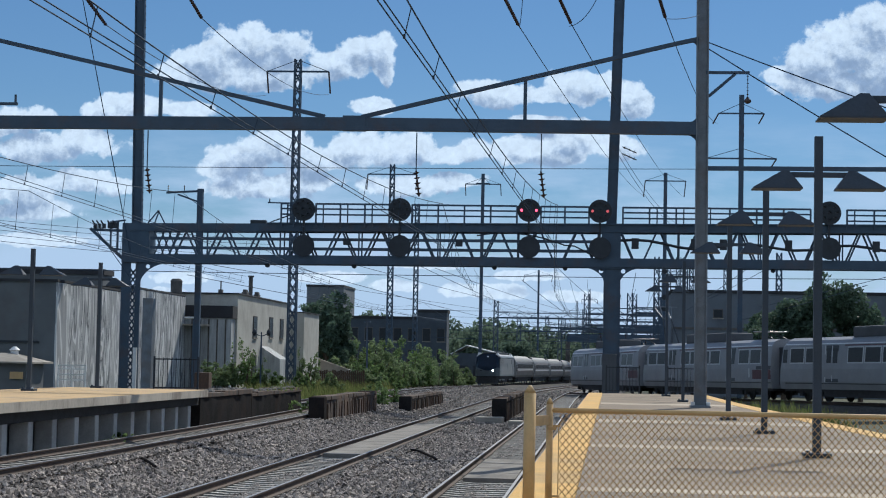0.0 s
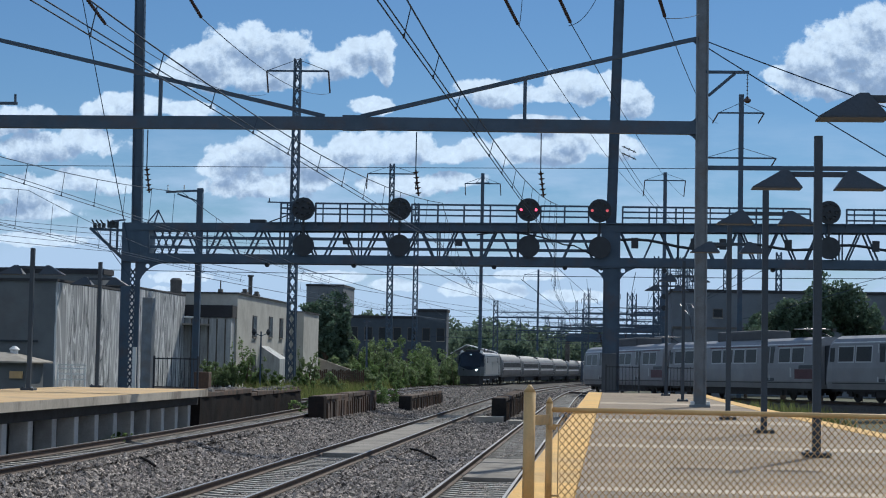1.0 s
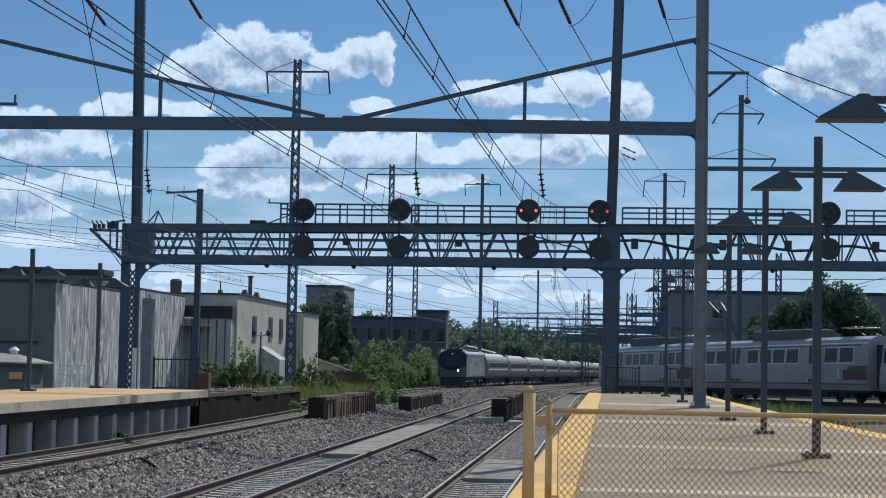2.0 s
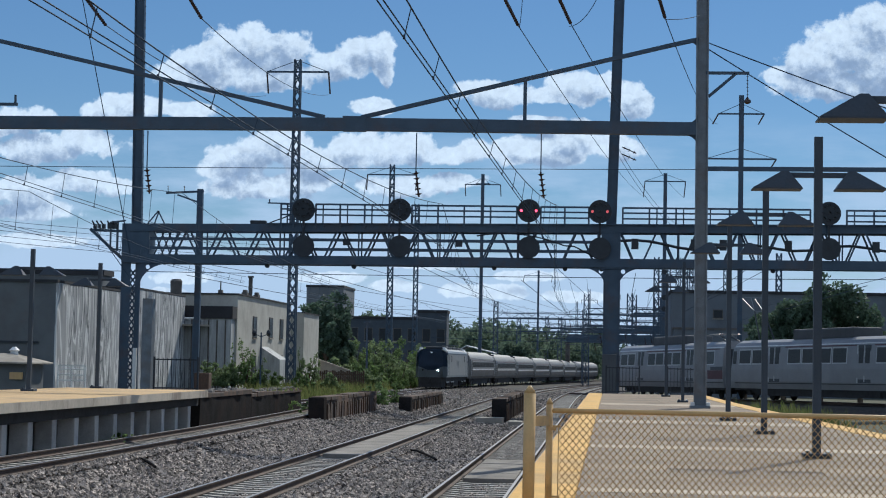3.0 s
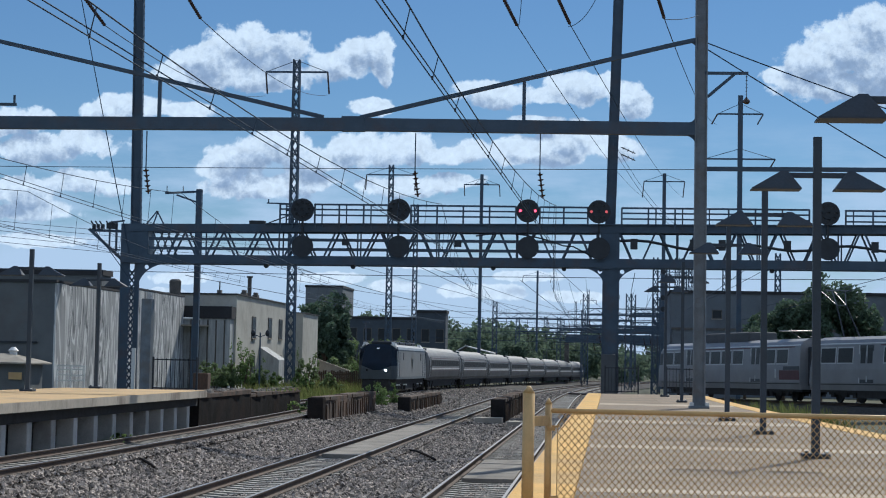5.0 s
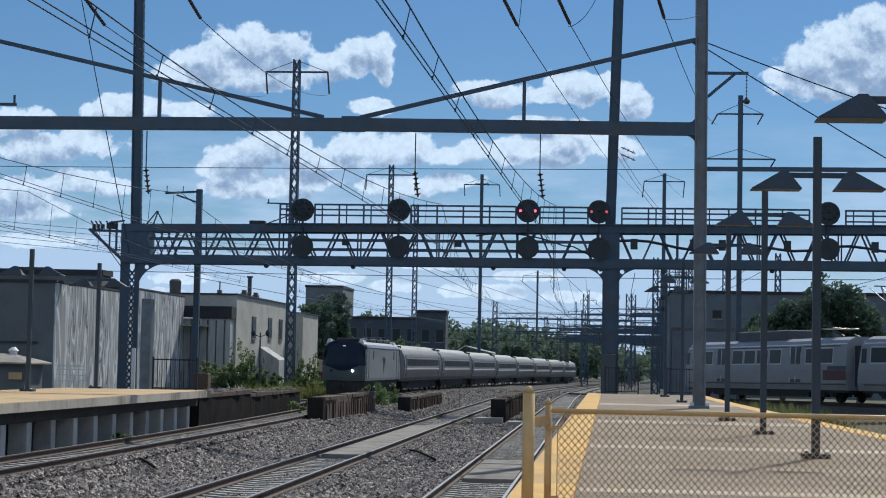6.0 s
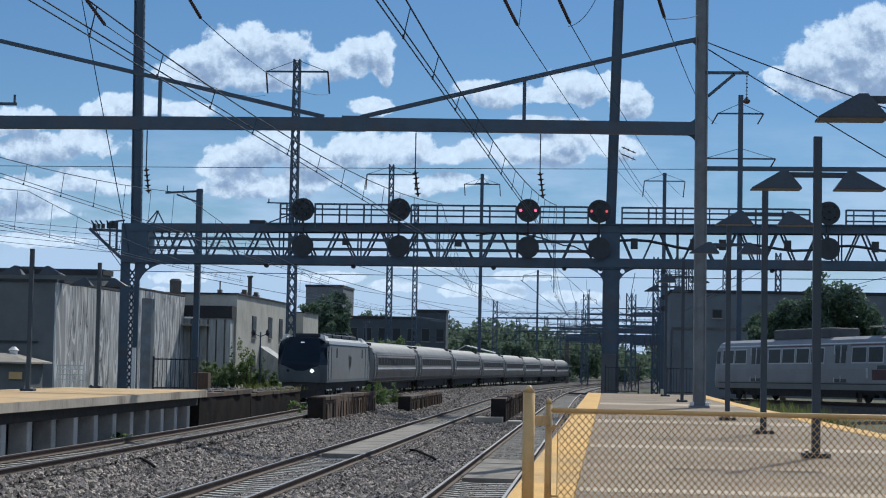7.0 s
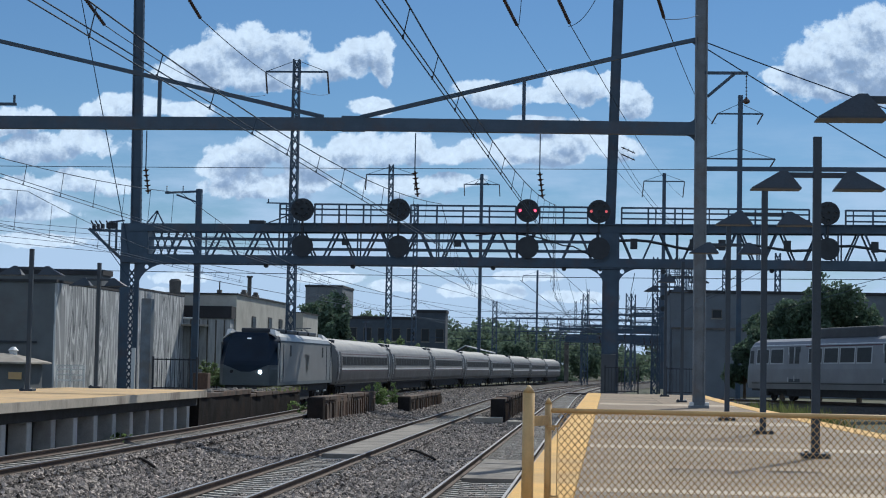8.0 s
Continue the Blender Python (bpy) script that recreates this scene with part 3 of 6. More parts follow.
def insulator_string(th, a, b, r, knob=False, gap=2.6):
    """Porcelain sheds on a rod from a to b."""
    a, b = Vector(a), Vector(b)
    bm = bmesh.new()
    n = max(3, int((b - a).length / (r * gap)))
    tube(bm, (a, b), r * .28, 5)
    d = (b - a).normalized()
    for k in range(n):
        c = a + (b - a) * ((k + .5) / n)
        tube(bm, (c - d * r * .18, c + d * r * .22), r, 8, r * .45)
    if knob:
        for k in range(4):
            tube(bm, (b - d * (.06 * k), b - d * (.06 * k + .06)), (.06, .13, .12, .06)[k], 10, (.13, .12, .06, .02)[k])
    return part("insulator", bm, INSULATOR, th, "brown porcelain insulator string")


make_portal()

GY = 105.0


def signal_disc(th, x, z, lit):
    y = GY - 1.15
    bm = disc(bmesh.new(), x, y, z, .655, .05, 40)
    bar(bm, (x, y + .12, z - .95), (x, y + .12, z + .3), .12)
    head = part("signal_head", bm, DARK, th, "round black position-light signal")
    for k in range(9):
        a = k * math.tau / 8
        px, pz = (x, z) if k == 8 else (x + .42 * math.cos(a), z + .42 * math.sin(a))
        lens = disc(bmesh.new(), px, y - .05, pz, .075, .05, 14)
        hood = bmesh.new()
        n = 10
        loft(hood, [[(px + rr * math.cos(math.pi * j / n), yy, pz + rr * math.sin(math.pi * j / n)) for j in range(n + 1)] + [(px + (rr - .012) * math.cos(math.pi * j / n), yy, pz + (rr - .012) * math.sin(math.pi * j / n)) for j in range(n, -1, -1)] for yy, rr in ((y - .22, .10), (y, .095))])
        on = lit and k in (0, 4)
        part("lens", lens, (RED_LAMP if lit == 2 else RED_DIM) if on else LENS, head, "lit red lens" if on else "")
        part("hood", hood, DARK, head)


def chord_top(x):
    return 10.05 + .0094 * (x + 24.6)


def chord_low(x):
    return 8.25 + .0045 * (x + 24.6)


def holed_plate(outline, cx, cz, r, y0, y1):
    """A flat plate facing along y with a round hole through it."""
    bm = bmesh.new()
    outer = [bm.verts.new((x, y0, z)) for x, z in outline]
    inner = [bm.verts.new((cx + r * math.cos(k * math.tau / 16), y0, cz + r * math.sin(k * math.tau / 16))) for k in range(16)]
    edges = [bm.edges.new((ring[k], ring[(k + 1) % len(ring)])) for ring in (outer, inner) for k in range(len(ring))]
    faces = [f for f in bmesh.ops.triangle_fill(bm, use_beauty=True, edges=edges)["geom"] if isinstance(f, bmesh.types.BMFace)]
    grown = bmesh.ops.extrude_face_region(bm, geom=faces)
    bmesh.ops.translate(bm, vec=(0, y1 - y0, 0), verts=[v for v in grown["geom"] if isinstance(v, bmesh.types.BMVert)])
    bmesh.ops.recalc_face_normals(bm, faces=bm.faces)
    return bm


def make_gantry():
    th = thing("signal_bridge", "dark steel lattice signal bridge over the tracks", "signal bridge")
    x0, x1 = -27.0, 30.0
    for y in (GY - .7, GY + .7):
        part("top_chord", bar(bmesh.new(), (x0, y, chord_top(x0)), (x1, y, chord_top(x1)), .24, .44), STEEL, th)
        part("bottom_chord", bar(bmesh.new(), (x0, y, chord_low(x0)), (x1, y, chord_low(x1)), .26, .50), STEEL, th)
        x, k = x0 + 2.2, 0
        while x < x1:
            low, high = chord_low(x), chord_top(x)
            za, ze = (low, high) if k % 2 == 0 else (high, low)
            part("lattice_bar", bar(bmesh.new(), (x, y, za), (x + .85, y, ze), .10), STEEL, th)
            if k % 4 == 1:
                part("lattice_post", bar(bmesh.new(), (x + 1.05, y, low), (x + 1.05, y, high), .08), STEEL, th)
            x, k = x + (1.28 if k % 2 else .98), k + 1
    # crowded bracing beside the end box
    for k in range(3):
        xa = -25.8 + k * .42
        for f, g in ((chord_low, chord_top), (chord_top, chord_low)):
            part("lattice_bar", bar(bmesh.new(), (xa, GY - .1, f(xa)), (xa + .75, GY - .1, g(xa + .75)), .07), STEEL, th)
    for z in (8.86, 9.40):
        part("cable_tray", bar(bmesh.new(), (x0 + 1.2, GY - .75, z), (.4, GY - .75, z + .13), .06, .17), STEEL, th)
    # walkway rails
    y = GY - .9
    for xa, xb in ((-18.2, -17.5), (-16.2, -12.0), (-10.7, -4.75), (-3.4, -.7), (1.2, 11.6), (13.6, 30)):
        bm = bmesh.new()
        for z, r in ((10.86, .035), (11.18, .035), (11.47, .04)):
            bar(bm, (xa, y, z), (xb, y, z + .002 * (xb - xa)), r * 2.5)
        x = xa
        while x <= xb + .01:
            bar(bm, (x, y, chord_top(x)), (x, y, 11.5), .095)
            if (int(x * 3) % 4) == 0:
                bar(bm, (x + .42, y, chord_top(x)), (x + .42, y, 11.5), .07)
            x += max(.6, (xb - xa) / max(1, round((xb - xa) / 1.45)))
        part("handrail", bm, STEEL, th)
    bm = bmesh.new()
    loft(bm, [[(x, GY - .95, chord_top(x) + .21), (x, GY + .95, chord_top(x) + .21), (x, GY + .95, chord_top(x) + .27), (x, GY - .95, chord_top(x) + .27)] for x in (x0 + 8, x1)])
    part("walkway", bm, STEEL, th, "steel grating walkway")
    # legs: plated outer flange, laced middle, inner flange
    for x, half, pole_low, pole_top in ((-26.90, .52, -26.77, -27.0), (.64, .44, .56, .92)):
        bm = bmesh.new()
        for yy in (GY - .6, GY + .6)[:1 if x < 0 else 2]:
            box(bm, x - half, x - half * .02, yy - .05, yy + .05, .3, 8.2)
            box(bm, x + half * .52, x + half, yy - .05, yy + .05, .3, 8.2)
        for sx in (-1, 1):
            box(bm, x + sx * half - .03, x + sx * half + .03, GY - .68, GY + (-.5 if x < 0 else .68), .3, 8.2)
        z = .4
        while z < 7.6:
            bar(bm, (x - half * .05, GY - .62, z), (x + half * .55, GY - .62, z + .4), .09)
            bar(bm, (x + half * .55, GY - .62, z), (x - half * .05, GY - .62, z + .4), .09)
            z += .4
        if x > 0:
            box(bm, x - .36, x + .36, GY - .70, GY - .67, .4, 8.2)
        part("leg", bm, STEEL, th, "riveted steel leg with crossed lacing")
        lo, hi = (x - half - .02, x + 1.05) if x < 0 else (x - .62, x + .46)
        part("knee_box", bx(lo, hi, GY - .78, GY + .78, 8.0, chord_top(x) + .22, bevel=.02), STEEL, th)
        for s in (-1, 1):
            if x < 0 and s < 0:
                continue
            reach, fall = (1.75, 1.75) if x < 0 else (1.35, 1.25)
            edge, top = x + s * (half - .04), chord_low(x) - .05
            n = 9
            curve = [(edge + s * reach * (1 - math.sin(j / n * math.pi / 2)), top - .22 - (fall - .22) * (1 - math.cos(j / n * math.pi / 2))) for j in range(n + 1)]
            plate = holed_plate([(edge, top), (edge + s * reach, top)] + curve, edge + s * (.52 if x < 0 else .22), top - .42, .125, GY - .72, GY - .66)
            part("gusset", plate, STEEL, th, "curved corner gusset plate with a round hole")
        bm = bmesh.new()
        for sx in (-1, 1):
            bar(bm, (pole_low + sx * .26, GY, chord_top(x)), (pole_top + sx * .26, GY, 26), .06, .34)
        bar(bm, (pole_low, GY, chord_top(x)), (pole_top, GY, 26), .50, .10)
        k = 10.8
        while k < 26 and x < 0:
            c = pole_low + (pole_top - pole_low) * (k - 10.3) / 15.7
            for sx in (-1, 1):
                box(bm, c + sx * .30 - .03, c + sx * .30 + .03, GY - .05, GY + .05, k, k + .05)
            k += .42
        part("upper_pole", bm, STEEL, th, "tall steel pole with step bolts")
        part("pedestal", bx(x - .7, x + .7, GY - 1.0, GY + 1.0, -.4, .45, bevel=.03), CONCRETE, th)
    # outrigger with floodlights
    bm = bmesh.new()
    bar(bm, (-29.35, GY - .6, 9.92), (-27.35, GY - .6, 8.15), .17)
    bar(bm, (-29.35, GY - .6, 9.86), (-27.35, GY - .6, 9.80), .15)
    bar(bm, (-28.15, GY - .6, 8.75), (-28.15, GY - .6, 10.3), .09)
    bar(bm, (-27.75, GY - .6, 8.65), (-27.75, GY - .6, 10.35), .11)
    bar(bm, (-28.2, GY - .6, 8.8), (-27.5, GY - .6, 8.72), .09)
    bar(bm, (-28.2, GY - .6, 10.3), (-27.3, GY - .6, 10.42), .09)
    part("outrigger", bm, STEEL, th, "bracketed end arm with angled brace")
    for xx, w in ((-29.05, .09), (-28.8, .07), (-28.55, .08), (-28.15, .16), (-27.85, .12)):
        bm = bx(xx - w, xx + w, GY - .8, GY - .5, 9.93, 10.28 if w > .1 else 10.2, bevel=.02)
        bar(bm, (xx, GY - .7, 10.1), (xx - .12, GY - .95, 10.36), .06)
        part("floodlight", bm, DARK, th, "small dark floodlight")
    bm = bmesh.new()
    for a, b in ((-26.15, -25.55), (-25.55, -25.15), (-25.75, -25.5)):
        bar(bm, (a, GY, 10.3 if a < -25.6 else 11.05), (b, GY, 11.05 if b < -25.4 else 10.3), .07)
    part("apex_frame", bm, STEEL, th)
    # box and slanting rod on the top chord, ladder frame beside the first signal
    bm = bx(-20.0, -19.1, GY - .8, GY - .3, 10.3, 10.52, bevel=.03)
    bar(bm, (-18.9, GY - .6, 10.4), (-17.7, GY - .6, 10.85), .06)
    part("motor_box", bm, DARK, th, "dark box with a slanting rod")
    bm = bmesh.new()
    bar(bm, (-19.0, GY - .8, 11.52), (-17.2, GY - .8, 11.5), .07)
    bar(bm, (-18.9, GY - .8, 11.5), (-18.9, GY - .8, 11.75), .06)
    for xx in (-17.85, -17.45):
        bar(bm, (xx, GY - .8, 10.3), (xx, GY - .8, 11.5), .08)
    for k in range(4):
        bar(bm, (-17.85, GY - .8, 10.6 + k * .25), (-17.35, GY - .8, 10.6 + k * .25), .06)
    part("ladder_frame", bm, STEEL, th)
    for x, z, low, lit in ((-16.87, 11.13, 9.06, 0), (-11.38, 11.18, 9.12, 0), (-4.07, 11.23, 9.16, 2), (-.08, 11.23, 9.16, 1), (12.60, 11.28, 9.30, 0)):
        signal_disc(th, x, z, lit)
        bm = disc(bmesh.new(), x + .03, GY - 1.15, low, .62, .06, 36)
        bar(bm, (x, GY - 1.05, low), (x, GY - 1.05, chord_top(x)), .12)
        part("signal_back", bm, DARK, th, "round black lower signal")
    for x in (-19.0, -14.0, -6.0, -2.0, .05, 9.6):
        bm = disc(bmesh.new(), x, GY - .6, chord_low(x) - .33, .13, .25, 14)
        bar(bm, (x, GY - .48, chord_low(x) - .33), (x, GY - .48, chord_low(x)), .05)
        part("floodlight", bm, DARK, th)
    bm = bmesh.new()
    pts = [(1.1 + i * .8, GY - .85, 9.62 - .28 * math.sin(min(1.0, i / 5) * math.pi / 2) + .16 * math.sin(i * .9)) for i in range(36)]
    tube(bm, pts, .085, 6)
    part("cable", bm, DARK, th, "thick sagging black cable")
    bm = bmesh.new()
    tube(bm, [(-7 + i * .55, GY - .85, 9.95 - .018 * (i - 3) ** 2 + .2 * (i > 9)) for i in range(13)], .04, 5)
    part("cable", bm, DARK, th)
    return th


make_gantry()
# ---- platform lamps and fence ----
def make_lamp(x, y, z, height, arm=.60):
    th = thing("platform_lamp", "dark steel twin platform lamp with hooded shades", "lamp", "platform lamps", at=pose(x, y, z))
    bm = bmesh.new()
    bar(bm, (0, 0, .05), (0, 0, height), .125, .125)
    part("post", bm, LAMP_STEEL, th)
    part("base", bx(-.21, .21, -.19, .19, 0, .07, bevel=.01), LAMP_STEEL, th)
    for sx in (-1, 1):
        # right cap is white to paint a single glint at the post foot
        part("bolt_cap", bx(sx * .15 - .035, sx * .15 + .035, -.16, -.10, .07, .11, bevel=.015), STRIPE_WHITE if sx > 0 else LAMP_STEEL, th, "bolt cap coloured white" if sx > 0 else "")
    bm = bmesh.new()
    bar(bm, (-arm, 0, height - .60), (arm, 0, height - .60), .07, .08)
    part("arm", bm, LAMP_STEEL, th)
    for sx in (-1, 1):
        bm = bmesh.new()
        c = sx * .64
        lo = [(c - .38, -.22), (c + .38, -.22), (c + .38, .22), (c - .38, .22)]
        hi = [(c - .05 - sx * .13, -.05), (c + .05 - sx * .13, -.05), (c + .05 - sx * .13, .05), (c - .05 - sx * .13, .05)]
        loft(bm, [[(a, b, height - .835) for a, b in lo], [(a, b, height - .815) for a, b in lo], [(a, b, height - .535) for a, b in hi]])
        part("shade", bm, LAMP_STEEL, th, "sloping metal lamp shade")
    return th


for x, y, h in ((3.42, 20.9, 4.98), (3.36, 29.1, 4.98), (3.45, 39.3, 5.20), (3.37, 49.0, 5.19), (3.28, 73.4, 5.52), (3.10, 86.8, 5.69)):
    make_lamp(x, y, 1.226, h)
for x, y in ((-17.75, 56.7), (-17.75, 64.6)):
    make_lamp(x, y, 1.45, 4.45)


def make_fence():
    """Chain-link fence across the platform."""
    y, top, x0, x1 = 16.0, 2.185, -.40, 5.4
    th = thing("chain_link_fence", "yellow chain-link fence with tubular rails across the platform", "fence")
    bm = bmesh.new()
    tube(bm, ((-.575, y - .45, 1.22), (-.575, y - .45, 2.34)), .050, 14)
    tube(bm, ((-.575, y - .45, 2.34), (-.575, y - .45, 2.40)), .052, 14, .012)
    part("gate_post", bm, YELLOW, th, "thick yellow post with pointed cap", True)
    bm = bmesh.new()
    tube(bm, ((-.42, y, 1.22), (-.42, y, 2.24)), .030, 12)
    tube(bm, ((-.42, y, 2.24), (-.42, y, 2.29)), .032, 12, .008)
    part("end_post", bm, YELLOW, th, "yellow post with pointed cap", True)
    bm = bmesh.new()
    tube(bm, ((-.41, y, top), (x1, y, top)), .021, 12)
    part("top_rail", bm, YELLOW, th, "", True)
    bm = bmesh.new()
    tube(bm, ((-.41, y, 1.30), (x1, y, 1.30)), .018, 10)
    part("bottom_rail", bm, YELLOW, th, "", True)
    bm = bmesh.new()
    bar(bm, (-.575, y - .44, 2.10), (-.43, y - .02, 2.10), .03, .085)
    bar(bm, (-.43, y - .03, 2.03), (-.36, y - .03, 2.03), .02, .03)
    part("latch", bm, YELLOW, th, "yellow gate latch bracket")
    part("tension_bar", bx(-.345, -.337, y - .004, y + .004, 1.24, 2.05), YELLOW, th)
    bm = bmesh.new()
    bar(bm, (-.42, y, 2.05), (-.33, y, 2.05), .018)
    bar(bm, (-.42, y, 1.45), (-.33, y, 1.45), .018)
    part("tension_band", bm, YELLOW, th)
    for x in (2.6, 5.4):
        bm = bmesh.new()
        tube(bm, ((x, y + .04, 1.22), (x, y + .04, 2.2)), .028, 10)
        part("post", bm, YELLOW, th, "", True)
    # woven wires, each a zigzag of straight runs
    zb, zt, pitch = 1.25, 2.165, .0585
    bm = bmesh.new()
    n = int((x1 + .335) / pitch)
    for s in (1, -1):
        for k in range(-18, n + 18):
            xs, h = -.335 + k * pitch, (zt - zb)
            a, b = [xs, zb], [xs + s * h * .86, zt]
            # clip to the panel
            for e in (a, b):
                o = b if e is a else a
                for lim in (-.335, x1):
                    if (lim == -.335 and e[0] < lim <= o[0]) or (lim == x1 and e[0] > lim >= o[0]):
                        f = (lim - e[0]) / (o[0] - e[0])
                        e[0], e[1] = lim, e[1] + f * (o[1] - e[1])
            if min(a[0], b[0]) < -.3351 or max(a[0], b[0]) > x1 + .001 or abs(a[0] - b[0]) < .01:
                continue
            tube(bm, ((a[0], y + s * .0022, a[1]), (b[0], y + s * .0022, b[1])), .0034, 4, cap=False)
    part("chain_link_mesh", bm, YELLOW, th, "woven yellow-coated wire mesh")


make_fence()


def make_picket_fence(name, x0, x1, y, z, h, label):
    th = thing(name, label, "fence", "picket fences")
    for zz in (z + .12, z + h - .06):
        part("rail", bar(bmesh.new(), (x0, y, zz), (x1, y, zz), .05), DARK, th)
    n = int((x1 - x0) / .16)
    for k in range(n + 1):
        x = x0 + (x1 - x0) * k / n
        part("picket", bx(x - .012, x + .012, y - .012, y + .012, z + .05, z + h), DARK, th)
    for x in (x0, x1):
        part("post", bx(x - .035, x + .035, y - .035, y + .035, z, z + h + .05), DARK, th)


make_picket_fence("picket_fence", .35, 2.0, 93.2, 1.22, 1.35, "black steel picket fence at the platform end")
make_picket_fence("picket_fence", 3.4, 5.2, 93.2, 1.22, 1.35, "black steel picket fence at the platform end")
make_picket_fence("picket_fence", -17.5, -15.75, 72.0, 1.27, 1.3, "black steel railing at the far platform end")


# ---- wires ----
WIRES = thing("overhead_wires", "dark catenary and feeder wires strung over the tracks", "wires", "", "stuff")


def wire(a, b, sag=0.0, r=.012, n=12):
    a, b = Vector(a), Vector(b)
    bm = bmesh.new()
    tube(bm, [a + (b - a) * (k / n) - Vector((0, 0, 4 * sag * (k / n) * (1 - k / n))) for k in range(n + 1)], r, 5)
    return part("wire", bm, WIRE, WIRES)


def catenary(xf, y0, y1, z, span=63.5, start=0.0, drop=1.15, r=.010):
    """Twin lower wires under a sagging messenger, with hangers."""
    ya = start
    while ya < y1:
        yb = ya + span
        bm = bmesh.new()
        n = 16
        mess = lambda y: z + .19 + drop * (2 * (y - ya) / span - 1) ** 2
        ys = [max(ya, y0) + (min(yb, y1) - max(ya, y0)) * k / n for k in range(n + 1)]
        if ys[-1] > ys[0]:
            tube(bm, [(xf(y) + .08, y, mess(y)) for y in ys], r * 1.15, 5)
            tube(bm, [(xf(y), y, z) for y in ys], r, 5)
            tube(bm, [(xf(y), y, z - .10) for y in ys], r, 5)
            y = ya + 3.0
            while y < yb:
                if y0 < y < min(y1, 150):
                    bar(bm, (xf(y), y, z - .1), (xf(y) + .08, y, mess(y)), r * 1.3)
                    box(bm, xf(y) - .014, xf(y) + .014, y - .02, y + .02, z - .115, z - .06)
                y += 3.3
            part("contact_wire", bm, WIRE, WIRES)
        ya = yb


stagger = lambda *knots: (lambda y: float(np.interp(y, [k[1] for k in knots], [k[0] for k in knots])))
catenary(stagger((-2.81, 8), (-1.60, 63.5), (-2.6, 105)), 8, 104, 6.72)
catenary(lambda y: RIGHT_X + .8 * far_bend(y), 104, 330, 6.6, start=105, r=.008)
catenary(stagger((-6.83, 8), (-5.55, 63.5), (-7.2, 105)), 8, 104, 6.72)
catenary(lambda y: LINES["main"](y), 104, 330, 6.6, start=105, r=.008)
catenary(stagger((-14.6, 20), (-14.7, 63.5), (-15.2, 105)), 20, 104, 7.0)
catenary(lambda y: LINES["express"](y), 100, 400, 6.7, start=105, r=.008)
catenary(lambda y: -20.2, 20, 104, 7.0)
wire((-36, 63.6, 9.22), (3.2, 63.6, 9.36), .05, .012)
wire((3.5, 63.5, 13.75), (14, 63.5, 10.05), .1, .022)
wire((3.5, 63.5, 13.55), (14, 63.5, 7.3), .1, .022)


# ---- distant masts ----
def mast(x, y, z0, z1, arms, w=.55, solid=False, label="tall lattice transmission mast with crossarm"):
    th = thing("catenary_mast", label, "mast", "masts")
    bm = bmesh.new()
    if solid:
        bar(bm, (x, y, z0), (x, y, z1), w * .55, w * .55)
    else:
        lattice(bm, x, y, z0, z1, w, w * .7, w * 1.5, w * .2, w * .11)
    part("pole", bm, STEEL, th)
    for z, half, hang, lean in arms:
        bm = bmesh.new()
        bar(bm, (x - half, y, z), (x + half, y, z), .13)
        tube(bm, ((x - half, y, z), (x, y, z + .9)), .025, 4)
        tube(bm, ((x + half, y, z), (x, y, z + .9)), .025, 4)
        arm = part("crossarm", bm, STEEL, th)
        for s in (-1, 1):
            bm = bmesh.new()
            tube(bm, ((x + s * half, y, z), (x + s * half + lean, y, z - hang)), .07, 6)
            part("insulator", bm, INSULATOR, arm)
    return th


mast(-23.45, 140, -.1, 25.7, [(24.75, 2.4, 1.7, .15)], .62)
mast(-22.8, 200, -.1, 24.1, [(23.0, 2.7, 1.7, -.1)], .62)
mast(-23.0, 230, -.1, 22.4, [], .6)
mast(-16.1, 250, -.3, 28.3, [(27.0, 0.9, .2, 0), (26.9, 2.4, 1.6, .1)], .8, True, "slender steel pole with short arm")
mast(-14.0, 420, -.8, 24.0, [(22.8, 3.2, 1.5, -.3)], .8, True, "slender steel pole with short arm")
mast(7.85, 230, -.1, 26.6, [(25.6, 2.5, 2.0, -.2)], .8, True, "slender steel pole with short arm")
mast(11.9, 160, 0, 26.1, [(24.5, 1.95, .9, -.5), (20.6, 3.0, 1.0, -.6)], .75, True, "steel pole with two crossarms")
mast(-24.2, 110, .2, 12.8, [], .62, True, "dark steel pole with bracket arm")
for x, y, z in ((13.6, 330, 22), (11, 300, 19.5), (9.5, 280, 18.2), (12.6, 260, 17.5), (16.5, 380, 25), (3.0, 480, 24), (-3.0, 520, 24), (-7, 560, 22), (20, 300, 19), (9.5, 210, 13.5), (19, 200, 15)):
    mast(x, y, -.9, z, [(z - 3, 2.2, 1.2, .1)] if z > 20 else [], .7, False, "distant lattice mast over the yard")
# ---- trains ----
def wheelset(th, y, gauge=1.505, r=.46):
    for s in (-1, 1):
        bm = bmesh.new()
        n = 20
        x = s * gauge / 2
        loft(bm, [[(xx, y + rr * math.cos(k * math.tau / n), r + rr * math.sin(k * math.tau / n)) for k in range(n)] for xx, rr in ((x - .06, r), (x + .05, r), (x + .06, r * .5))])
        part("wheel", bm, UNDER, th)


